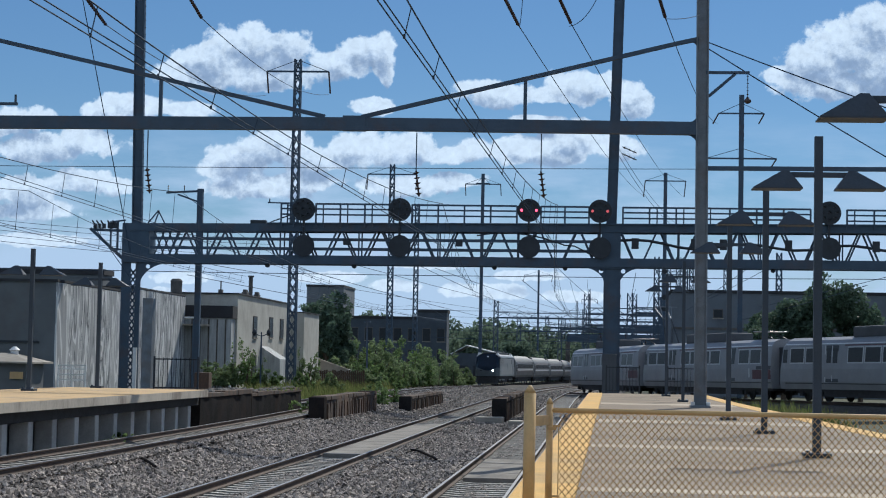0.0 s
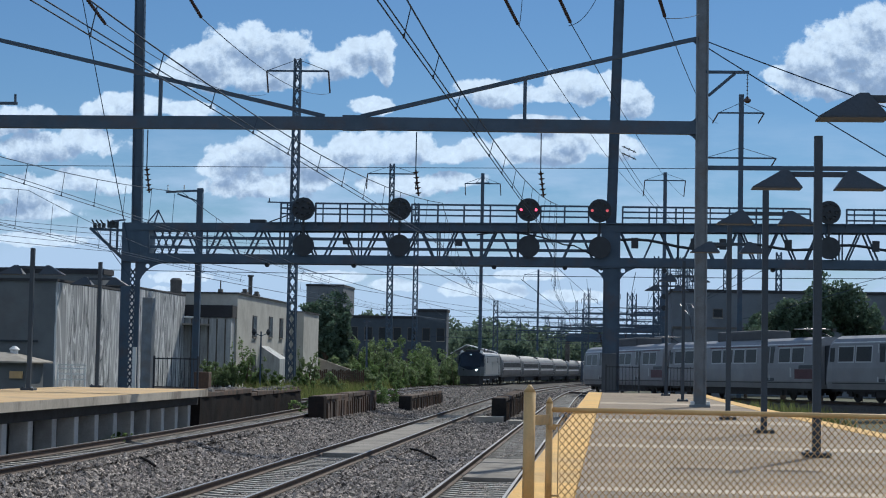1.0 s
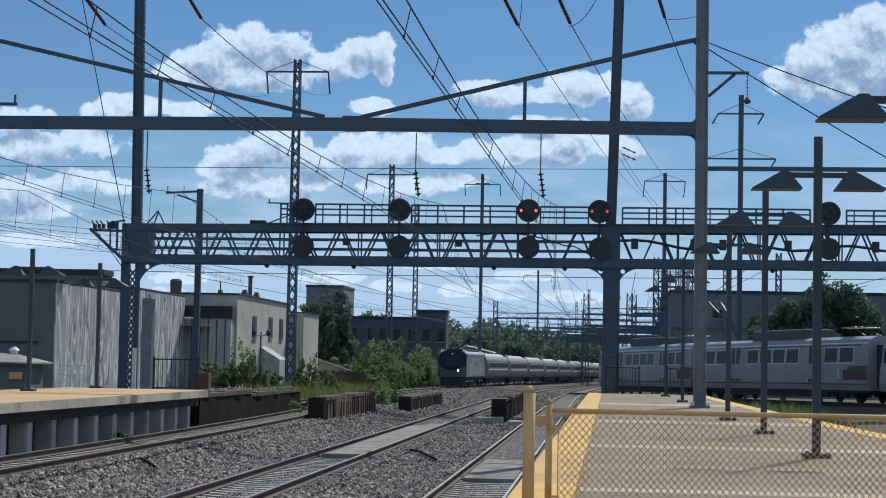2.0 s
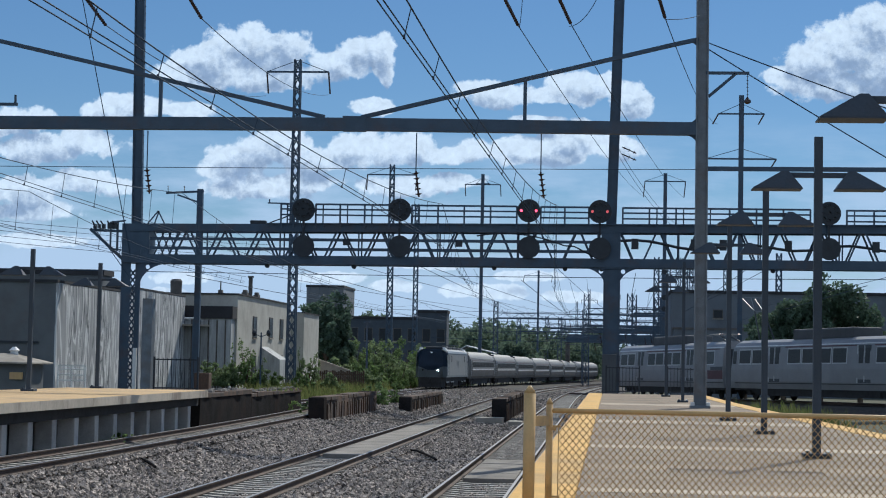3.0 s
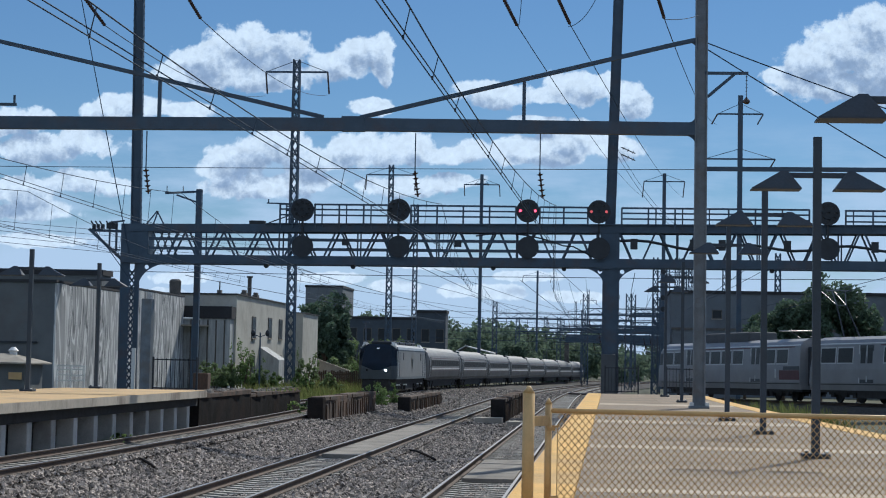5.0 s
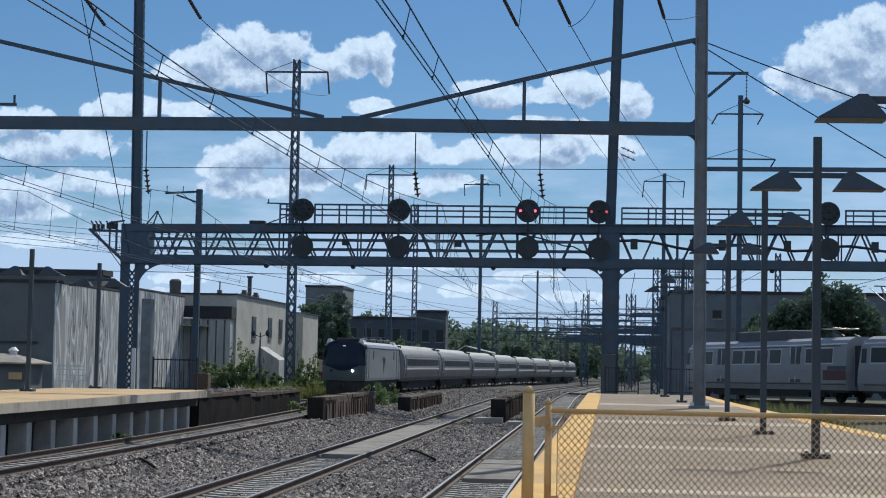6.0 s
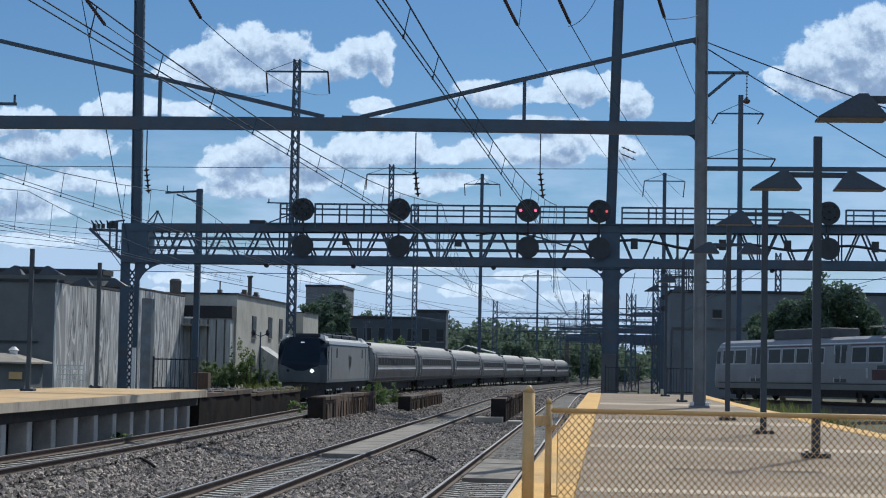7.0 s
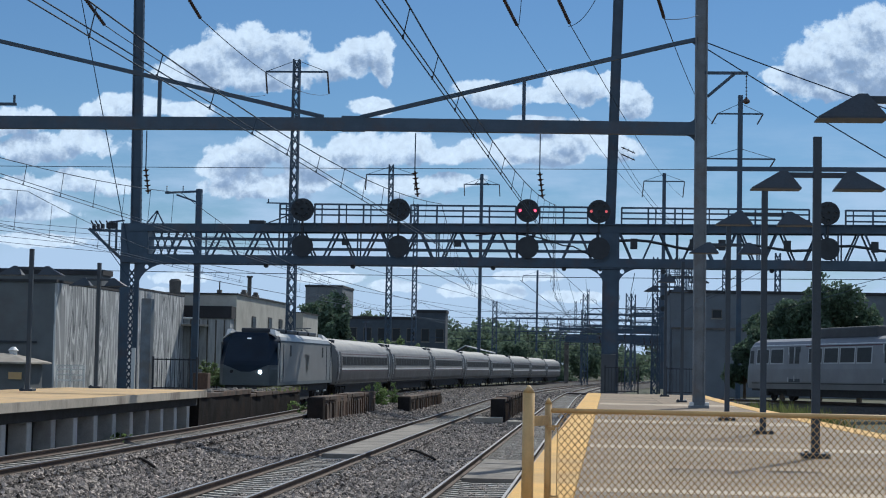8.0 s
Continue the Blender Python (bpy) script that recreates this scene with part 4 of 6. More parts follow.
def bogie(th, y, base=2.6):
    bm = bmesh.new()
    for s in (-1, 1):
        box(bm, s * 1.12 - .09, s * 1.12 + .09, y - base / 2 - .55, y + base / 2 + .55, .48, .78)
        for k in (-1, 1):
            box(bm, s * 1.15 - .14, s * 1.15 + .14, y + k * base / 2 - .2, y + k * base / 2 + .2, .32, .62)
        box(bm, s * 1.16 - .1, s * 1.16 + .1, y - .35, y + .35, .35, .95)
    box(bm, -1.1, 1.1, y - .25, y + .25, .5, .8)
    b = part("bogie", bm, UNDER, th, "grimy bogie frame")
    for k in (-1, 1):
        wheelset(b, y + k * base / 2)


def make_locomotive():
    """Front towards -y, centred, rail at z 0."""
    th = thing("locomotive", "silver electric locomotive with dark blue cab front", "locomotive")
    L = 9.95

    def ring(z, hw, fw, yf, inset=0.0):
        return [(-fw, -yf, z), (fw, -yf, z), (hw, -yf + .75, z), (hw, yf - .75, z), (fw, yf, z), (-fw, yf, z), (-hw, yf - .75, z), (-hw, -yf + .75, z)]
    bm = loft(bmesh.new(), [ring(1.12, 1.475, 1.18, L), ring(1.95, 1.475, 1.16, L), ring(2.35, 1.475, 1.12, L - .10), ring(3.38, 1.475, 1.0, L - .72), ring(3.62, 1.36, .93, L - .88), ring(3.80, 1.12, .84, L - 1.05)])
    body = part("body", bm, LOCO_SILVER, th, "silver-grey painted steel body")
    # cab front: grey cowl, navy windscreen mask
    for s in (-1, 1):
        def q(z, fw, hw, yf, out):
            return [(-hw - out, s * (yf - .75), z), (-fw - out, s * (yf + out), z), (fw + out, s * (yf + out), z), (hw + out, s * (yf - .75), z)]
        bm = bmesh.new()
        rows = [[bm.verts.new(p) for p in q(z, fw, 1.475, yf, .015)] for z, fw, yf in ((1.12, 1.18, L), (1.95, 1.16, L), (2.35, 1.12, L - .10))]
        for a, b in zip(rows, rows[1:]):
            for k in range(3):
                bm.faces.new((a[k], a[k + 1], b[k + 1], b[k]))
        bmesh.ops.solidify(bm, geom=bm.faces[:], thickness=.01)
        part("nose_cowl", bm, LOCO_GREY, th, "grey cab nose")
        bm = bmesh.new()
        rows = [[bm.verts.new(p) for p in q(z, fw, hw, yf, out)] for z, fw, hw, yf, out in
                ((2.16, 1.14, 1.475, L - .05, .03), (2.35, 1.12, 1.475, L - .10, .03), (3.38, 1.0, 1.475, L - .72, .03), (3.62, .93, 1.36, L - .88, .03), (3.80, .84, 1.12, L - 1.05, .02))]
        for a, b in zip(rows, rows[1:]):
            for k in range(3):
                bm.faces.new((a[k], a[k + 1], b[k + 1], b[k]))
        chin = [bm.verts.new(p) for p in ((-1.17, s * (L + .03), 2.16), (1.17, s * (L + .03), 2.16), (.25, s * (L + .03), 1.80), (-.25, s * (L + .03), 1.80))]
        bm.faces.new(chin)
        bmesh.ops.solidify(bm, geom=bm.faces[:], thickness=.012)
        part("windscreen", bm, LOCO_NAVY, th, "dark navy windscreen mask")
        if s < 0:
            part("headlight", disc(bmesh.new(), .72, -L - .06, 1.80, .085, .05, 14), HEADLAMP, th, "bright headlight")
            part("headlight", disc(bmesh.new(), -.72, -L - .06, 1.80, .085, .05, 14), GLASS_DARK, th, "unlit headlight")
            part("top_light", bx(-.10, .10, -L + .66, -L + .74, 3.46, 3.53, bevel=.01), HEADLAMP_DIM, th)
            part("coupler", bx(-.14, .14, -L - .35, -L + .2, .72, 1.0, bevel=.03), UNDER, th, "grimy coupler")
        pil = loft(bmesh.new(), [[(-1.3, s * (L - 1.2), z), (1.3, s * (L - 1.2), z), (1.05, s * (L - .05), z), (-1.05, s * (L - .05), z)] for z in (.18, 1.10)])
        part("pilot", pil, UNDER, th, "black snowplough pilot")
        # pale pillar behind the cab windows
        for x in (-1, 1):
            bm = bmesh.new()
            bar(bm, (x * 1.40, s * (L - 1.15), 3.52), (x * .98, s * (L - .95), 3.80), .16, .05)
            bar(bm, (x * 1.05, s * (L - .98), 3.78), (x * 1.10, s * (L - 3.0), 3.86), .10, .10)
            part("cab_pillar", bm, STRIPE_WHITE, th, "pale cab roof pillar")
    for x in (-1, 1):
        for y in (-8.6, -7.6, 6.9, 8.3):
            part("door", bx(x * 1.475 - .016, x * 1.475 + .016, y, y + .16, 1.25, 3.25), LOCO_NAVY, th, "dark door recess")
        for y in (-8.35, 7.95):
            part("door_grip", bx(x * 1.475 - .04, x * 1.475 + .04, y, y + .05, 1.4, 2.4), STRIPE_WHITE, th, "pale door handrail")
        part("cheek", bx(x * 1.475 - .012, x * 1.475 + .012, -9.15, -8.75, 1.15, 3.3), LOCO_GREY, th, "grey panel behind the cab front")
        part("cantrail", bx(x * 1.475 - .014, x * 1.475 + .014, -8.7, 8.9, 3.34, 3.42), LOCO_NAVY, th, "dark line under the roof")
        for y in (-5.6, 5.2):
            part("grille", bx(x * 1.475 - .015, x * 1.475 + .015, y, y + .42, 2.62, 3.2), DARK, th, "dark grille")
        # a leaf of slanting strokes, wide above and pointed below
        em = bmesh.new()
        for k, (ya, yb, yc, zc) in enumerate(((-.75, -.40, .02, 1.62), (-.28, .05, .10, 1.90), (.17, .72, .22, 2.12))):
            top = 2.78 - .03 * k
            vs = [em.verts.new((x * 1.492, yy, zz)) for yy, zz in ((ya, top), (yb, top), (yc + .07, zc), (yc - .05, zc))]
            em.faces.new(vs)
        bmesh.ops.solidify(em, geom=em.faces[:], thickness=.008)
        part("emblem", em, LOCO_GREY, th, "slanted grey emblem strokes")
        part("sill_stripe", bx(x * 1.478 - .01, x * 1.478 + .01, -8.9, 8.9, 1.12, 1.30), LOCO_GREY, th)
    roof = bmesh.new()
    box(roof, -1.0, 1.0, -7.9, 7.9, 3.79, 3.84)
    for y, l in ((-6.9, 3.0), (-3.5, 3.3), (.2, 3.2), (3.8, 2.6)):
        box(roof, -.9, .9, y, y + l, 3.84, 4.07, bevel=.06)
    for y in (-3.6, .05, 3.6):
        tube(roof, ((.5, y, 4.0), (.5, y, 4.2)), .07, 8, .04)
    part("roof_gear", roof, DARK, th, "black roof equipment")
    for x in (-1, 1):
        for y0, y1 in ((-8.9, -7.2), (6.6, 8.3)):
            fin = loft(bmesh.new(), [[(x * 1.02, yy, 3.80), (x * 1.30, yy, 3.66), (x * 1.22, yy + .10, zz), (x * .98, yy + .10, zz + .03)] for yy, zz in ((y0, 3.97), (y1, 3.80))])
            part("roof_fin", fin, STRIPE_WHITE, th, "pale sloping roof fairing")
    panto = bmesh.new()
    for s in (-1, 1):
        bar(panto, (s * .5, 7.4, 3.95), (s * .35, 5.2, 4.28), .06)
    bar(panto, (-.8, 5.2, 4.30), (.8, 5.2, 4.30), .10, .05)
    part("pantograph", panto, STEEL_GREY, th, "folded grey pantograph")
    un = bmesh.new()
    box(un, -1.30, 1.30, -8.6, 8.6, .70, 1.13)
    box(un, -1.25, 1.25, -2.2, 2.2, .25, .72)
    part("underframe", un, UNDER, th)
    for y in (-5.6, 5.6):
        bogie(th, y, 2.9)
    for y in (-8.2, -7.0, -4.2, -3.0, 4.4, 7.0):
        part("step", bx(1.30, 1.42, y, y + .25, .62, .72), STRIPE_WHITE, th, "pale step edge")
    return th


def coach_ring(y, grow=0.0):
    pts = [(-1.42, .98), (-1.52, 1.25), (-1.585, 1.75), (-1.60, 2.2), (-1.565, 2.7), (-1.46, 3.12), (-1.22, 3.48), (-.80, 3.74), (-.3, 3.85)]
    half = [(x * (1 + grow), z + grow * .8) for x, z in pts]
    return [(x, y, z) for x, z in half] + [(-x, y, z) for x, z in reversed(half)]


def make_coach():
    th = thing("passenger_coach", "fluted stainless steel passenger coach with white stripe", "railway coach", "express coaches")
    H = 12.5
    bm = loft(bmesh.new(), [coach_ring(y) for y in (-H, -H + .02, H - .02, H)])
    part("body", bm, STAINLESS, th, "dull stainless steel body", True)

    def side_x(z):
        pts = [(1.42, .98), (1.52, 1.25), (1.585, 1.75), (1.60, 2.2), (1.565, 2.7), (1.46, 3.12), (1.22, 3.48)]
        return float(np.interp(z, [p[1] for p in pts], [p[0] for p in pts]))

    for s in (-1, 1):
        def strip(name, z0, z1, y0, y1, mat, out=.012, label=""):
            b = bmesh.new()
            zs = [z0 + (z1 - z0) * k / 6 for k in range(7)]
            cut = [(z, out) for z in zs] + [(z, -.03) for z in reversed(zs)]
            loft(b, [[(s * (side_x(z) + o), y, z) for z, o in cut] for y in (y0, y1)])
            return part(name, b, mat, th, label)
        strip("window_band", 2.18, 2.74, -10.6, 10.6, COACH_BAND, .010, "dark window band")
        for k in range(14):
            y = -10.3 + k * 1.5
            strip("window", 2.22, 2.70, y, y + 1.18, COACH_GLASS, .018)
        strip("stripe", 1.88, 2.00, -H + .05, H - .05, STRIPE_WHITE, .014, "white waist stripe")
        strip("stripe", 2.86, 2.91, -H + .05, H - .05, DULL_RED, .012, "thin dark red stripe")
        # lower side in a darker steel than the body above
        strip("skirt_panel", 1.06, 1.80, -H + .06, H - .06, LOWER_STEEL, .008, "darker fluted lower side")
        strip("stripe", 1.81, 1.85, -H + .05, H - .05, DULL_RED, .013, "thin dark red stripe")
        for k in range(5):
            z = 1.12 + k * .14
            strip("flute", z, z + .05, -H + .1, H - .1, LOWER_STEEL, .018)
        for y, edge in ((-H + .03, -H + .62), (H - .60, H - .76)):
            # shadow at the coach joint, painted on as a black strip
            strip("end_shroud", 1.02, 3.40, y, y + .57, DARK, .022, "black strip painting the shadowed coach end")
            strip("end_post", 1.05, 3.05, edge, edge + .14, EMU_PALE, .020, "pale end post")
        for k in range(2):
            strip("flute", 3.02 + k * .12, 3.07 + k * .12, -H + .1, H - .1, STAINLESS, .012)
        for y in (-H + .86, H - 1.62):
            strip("door", 1.05, 3.0, y, y + .8, COACH_BAND, .018, "dark end door")
    for y in (-H - .48, H):
        part("diaphragm", bx(-1.2, 1.2, y, y + .48, 1.0, 3.5), DARK, th, "black rubber diaphragm")
    for y in (-H + .3, H - .9, H - 1.7, -H + 1.1):
        part("roof_vent", bx(.55, 1.12, y, y + .35, 3.50, 3.74), DARK, th, "dark roof vent")
    un = bmesh.new()
    box(un, -1.25, 1.25, -7.2, 7.2, .35, .99)
    box(un, -1.4, 1.4, -H + .1, H - .1, .85, 1.0)
    part("underframe", un, UNDER, th)
    for y in (-9.1, 9.1):
        bogie(th, y)
    return th


def make_emu(cab_first):
    """A commuter car; the cab end is at -y when cab_first, the side towards the camera is -x."""
    th = thing("commuter_car", "silver commuter train car with dark windows and red stripe", "railway car", "commuter cars")
    H = 12.65
    pts = [(-1.46, .75), (-1.58, 1.2), (-1.60, 2.0), (-1.538, 2.9), (-1.50, 3.45), (-1.32, 3.76), (-.9, 3.95)]
    cut = lambda y, k: [(x, y, z) for x, z in pts] + [(-x, y, z) for x, z in reversed(pts)]
    e = [(-H, .62), (-H + .35, .9), (-H + .9, 1.0), (H, 1.0)]
    bm = loft(bmesh.new(), [[(x * (1 if i > 1 else (.98 if i == 1 else .93)), y + (.42 * (z - .95) / 2.9 if i < 2 else 0), .95 + (z - .95) * (1 if i > 1 else (.985 if i else .95))) for x, _, z in cut(y, 0)] for i, (y, k) in enumerate(e)])
    part("body", bm, EMU_SILVER, th, "brushed silver body")
    for s in (-1, 1):
        def plate(name, z0, z1, y0, y1, mat, out, label=""):
            xa, xb = np.interp([z0, z1], [p[1] for p in pts], [-p[0] for p in pts])
            b = bmesh.new()
            loft(b, [[(s * (xa + out), y, z0), (s * (xb + out), y, z1), (s * (xb - .04), y, z1), (s * (xa - .04), y, z0)] for y in (y0, y1)])
            return part(name, b, mat, th, label)
        for y in (-6.6, 5.0):
            d = plate("door", 1.2, 3.42, y, y + 1.5, EMU_DARK, .012, "recessed dark double door")
            for k in (0, 1):
                plate("door_window", 2.35, 3.25, y + .12 + k * .75, y + .62 + k * .75, GLASS_DARK, .02)
            plate("door_post", 1.25, 3.40, y + .70, y + .80, EMU_PALE, .022, "pale strip between the door leaves")
            plate("door_frame", 1.2, 3.42, y - .14, y - .02, EMU_PALE, .018)
        for ya, n in ((-11.0, 2), (-3.95, 4), (7.2, 2)):
            for k in range(n):
                y = ya + k * 1.97
                frame_part = plate("window", 2.32, 3.34, y - .09, y + 1.73, EMU_PALE, .012, "window with pale rounded frame")
                pane = plate("pane", 2.40, 3.26, y, y + 1.64, GLASS_DARK, .020)
                pane.parent = frame_part
        plate("cab_side_window", 2.38, 3.22, -12.0, -11.5, GLASS_DARK, .016, "narrow cab side window")
        plate("livery_mark", 1.45, 2.05, 8.9, 9.1, EMU_PALE, .016, "pale curled mark")
        plate("stripe", 3.38, 3.45, -4.4, 4.8, DULL_RED, .010, "dull red stripe above the windows")
        plate("stripe", 3.38, 3.45, 6.9, 11.8, DULL_RED, .010, "dull red stripe above the windows")
        for ya, yb in ((9.6, 12.6),):
            plate("livery_patch", 1.35, 1.95, ya, yb, DULL_RED, .011, "dull red painted patch")
            plate("livery_patch", 1.97, 2.2, ya + .6, yb, EMU_DARK, .011, "dark painted patch")
        plate("sill_line", 1.08, 1.14, -H + .9, H - .1, EMU_DARK, .012)
        plate("roof_edge", 3.50, 3.56, -H + .9, H - .1, STRIPE_WHITE, .012, "pale roof edge")
    part("cab_window", bx(-1.0, 1.0, -H + .25, -H + .5, 2.35, 3.2), GLASS_DARK, th)
    part("end_panel", bx(-.5, .5, -H - .02, -H + .1, 1.2, 1.9), STRIPE_RED, th, "red lower end panel")
    roof = bmesh.new()
    box(roof, -1.05, 1.05, -4.3, 3.4, 3.84, 4.55, bevel=.12)
    part("roof_unit", roof, ROOF_GREY, th, "boxy grey roof unit")
    pn = bmesh.new()
    bar(pn, (-.7, 8.3, 3.95), (-.7, 10.6, 3.95), .08)
    bar(pn, (.7, 8.3, 3.95), (.7, 10.6, 3.95), .08)
    bar(pn, (-.5, 10.4, 4.0), (-.3, 8.6, 4.45), .06)
    bar(pn, (.5, 10.4, 4.0), (.3, 8.6, 4.45), .06)
    part("pantograph", pn, DARK, th, "folded pantograph")
    part("pantograph_shoe", bx(-.9, .9, 8.0, 9.6, 4.48, 4.54, bevel=.02), RAIL_TOP, th, "bright metal pantograph head")
    un = bmesh.new()
    box(un, -1.35, 1.35, -7.2, 7.2, .30, .78)
    box(un, -1.4, 1.4, -H + .6, H - .1, .62, .77)
    part("underframe", un, UNDER, th)
    part("coupling", bx(-1.0, 1.0, H, H + .65, 1.0, 3.4), DARK, th, "black gangway bellows")
    for y in (-8.9, 8.9):
        bogie(th, y, 2.5)
    return th


HEADLAMP_DIM = glow("dim_headlight", (.9, .92, .95), .35)
EMU_SILVER = material("brushed_silver", (.315, .32, .345), (.25, .255, .275), 0.5, 0.25, .6, 30, .03, (.25, .25, .25), .3)
EMU_DARK = material("dark_door_paint", (.06, .07, .08), (.045, .05, .06), 0.5, 0, 2, 30, .05)
LOCO = make_locomotive()
COACH = make_coach()
COACHES = [COACH] + [copy_thing(COACH, Matrix.Identity(4)) for _ in range(7)]
EMU = make_emu(True)
EMUS = [EMU, copy_thing(EMU, Matrix.Identity(4)), copy_thing(EMU, Matrix.Identity(4))]


def raise_pantograph(th):
    bm = bmesh.new()
    for x in (-.55, .55):
        bar(bm, (x, -12.3, 3.85), (x, -9.9, 3.85), .10)
        bar(bm, (x, -10.0, 3.9), (x * .6, -11.3, 5.95), .07)
    part("pantograph_base", bm, DARK, th, "dark lower arms of the raised pantograph")
    bm = bmesh.new()
    for x in (-.33, .33):
        bar(bm, (x, -11.3, 5.95), (x * 1.4, -11.65, 6.85), .06)
        bar(bm, (x, -11.3, 5.95), (x * 1.4, -12.9, 6.85), .04)
    bar(bm, (-.9, -11.65, 6.88), (.9, -11.65, 6.88), .07)
    bar(bm, (-.33, -11.3, 5.95), (.33, -11.3, 5.95), .05)
    part("pantograph_head", bm, STEEL_GREY, th, "grey raised pantograph head")


raise_pantograph(EMUS[1])
# ---- buildings ----
def building(name, label, x0, x1, y0, y1, z0, z1, mat, parapet=.35):
    th = thing(name, label, "building", "buildings")
    part("wall", bx(x0, x1, y0, y1, z0, z1), mat, th)
    part("roof", bx(x0 - .12, x1 + .12, y0 - .12, y1 + .12, z1, z1 + parapet), ROOFING, th, "dark roof edge")
    return th


def window(th, x, z, y, w, h, frame_mat=None):
    win = part("window", bx(x - w / 2 - .08, x + w / 2 + .08, y - .05, y + .03, z - .08, z + h + .08), frame_mat or DARK_CONC, th)
    part("pane", bx(x - w / 2, x + w / 2, y - .065, y - .04, z, z + h), GLASS_DARK, win)
    part("sill", bx(x - w / 2 - .12, x + w / 2 + .12, y - .12, y, z - .16, z - .08), CONCRETE, win)


def mural_material():
    m = material("mural_wall", (.40, .405, .41), (.33, .335, .34), 0.85, 0, .7, 20, .2)
    t = m.node_tree
    b = t.nodes["Principled BSDF"]
    base = b.inputs["Base Color"].links[0].from_socket
    co = node(t, "ShaderNodeVectorMath", {0: t.nodes.new("ShaderNodeTexCoord").outputs["Object"], 1: (1, .95, .17)}, operation="MULTIPLY").outputs[0]
    warp = node(t, "ShaderNodeTexNoise", {"Vector": co, "Scale": .75, "Detail": 2.0, "Roughness": .5, "Distortion": 1.3})
    rings = maths(t, "SINE", maths(t, "MULTIPLY_ADD", warp.outputs[0], 34.0, 0.0))
    patch = node(t, "ShaderNodeTexNoise", {"Vector": co, "Scale": .28, "Detail": 2.0}).outputs[0]
    pale = maths(t, "MULTIPLY", smooth(t, rings, .50, .9), smooth(t, patch, .22, .40))
    dark = maths(t, "MULTIPLY", smooth(t, rings, -.72, -.95), smooth(t, patch, .38, .48))
    c = node(t, "ShaderNodeMix", {0: maths(t, "MULTIPLY", pale, .8), 6: base, 7: (.74, .74, .73, 1)}, data_type="RGBA").outputs[2]
    c = node(t, "ShaderNodeMix", {0: maths(t, "MULTIPLY", dark, .8), 6: c, 7: (.09, .10, .11, 1)}, data_type="RGBA").outputs[2]
    t.links.new(c, b.inputs["Base Color"])
    return m


MURAL_PAINT = mural_material()


def window_side(th, x, y, z, w, h):
    """A window in a wall that faces the tracks."""
    win = part("window", bx(x - .03, x + .05, y - w / 2 - .08, y + w / 2 + .08, z - .08, z + h + .08), DARK_CONC, th)
    part("pane", bx(x + .04, x + .065, y - w / 2, y + w / 2, z, z + h), GLASS_DARK, win)
    part("sill", bx(x, x + .12, y - w / 2 - .12, y + w / 2 + .12, z - .16, z - .08), CONCRETE, win)


A = building("warehouse", "dark brick warehouse behind the far platform", -70, -41.0, 150, 153, -1, 9.3, BRICK_DARK, .45)
M = building("mural_building", "dark building with a swirling mural on its side", -55, -30.1, 100.5, 117.2, -1, 6.65, BRICK_DARK, .14)
part("mural", bx(-30.1, -30.0, 100.5, 117.2, .2, 6.62), MURAL_PAINT, M, "pale swirling painted mural")
part("band", bx(-54, -31.0, 100.42, 100.55, 3.25, 3.36), DARK, M)
M2 = building("mural_building", "grey building with a painted mural on its side", -45, -30.1, 117.6, 132.3, -1, 7.0, BRICK_DARK, .12)
part("mural", bx(-30.1, -30.0, 117.6, 132.3, .2, 6.98), MURAL_PAINT, M2, "pale swirling painted mural")
part("water_tank", loft(bmesh.new(), [[(-30.45 + r * math.cos(a * math.tau / 14), 131.2 + r * math.sin(a * math.tau / 14), z) for a in range(14)] for z, r in ((7.1, .4), (7.7, .42), (8.1, .44), (8.25, .3))]), DARK_CONC, M2, "small rooftop tank")
B = building("shed", "low dark shed with grey boarded walls", -30.3, -26.65, 132.6, 134, -1, 5.5, SHED, .9)
for k in range(6):
    part("batten", bx(-30.2 + k * .62, -30.1 + k * .62, 132.53, 132.62, 0, 5.4), DARK_CONC, B)
part("awning", bx(-30.2, -28.2, 131.4, 132.6, 4.9, 5.02), CONCRETE, B, "pale awning")
C = building("row_house", "cream stucco house with flat roof", -40, -26.5, 134.1, 157.8, -1, 7.3, STUCCO, .1)
C2 = building("row_house", "lower cream stucco house end", -36, -25.4, 158, 166.5, -1, 6.65, STUCCO, .07)
for y, z in ((141, 4.3), (141, 1.3), (148, 4.4), (153, 4.4), (153, 1.4)):
    window_side(C, -26.5, y, z, 1.5, 1.5)
for y in (138.0, 142.8):
    bm = bx(-27.0, -26.6, y, y + .8, 7.4, 7.62)
    box(bm, -26.95, -26.65, y + .1, y + .7, 7.62, 7.82, bevel=.04)
    part("chimney", bm, DARK_CONC, C, "squat chimney pot")
stack = bmesh.new()
tube(stack, ((-26.8, 140.5, 7.4), (-26.8, 140.5, 8.85)), .16, 10)
tube(stack, ((-26.8, 140.5, 8.85), (-26.8, 140.5, 8.98)), .24, 10)
part("stack", stack, DARK_CONC, C, "thin metal flue with a cap")
pipe = bmesh.new()
tube(pipe, ((-27.9, 134.6, 7.4), (-27.9, 134.6, 8.3)), .05, 8)
box(pipe, -28.05, -27.75, 134.4, 134.8, 7.4, 7.65)
part("vent_pipe", pipe, DARK_CONC, C)
part("lean_to", loft(bmesh.new(), [[(-26.5, y, 0), (-24.9, y, 0), (-24.9, y, 2.6), (-26.5, y, 3.6)] for y in (143.5, 147)]), SHED, C, "small grey lean-to")
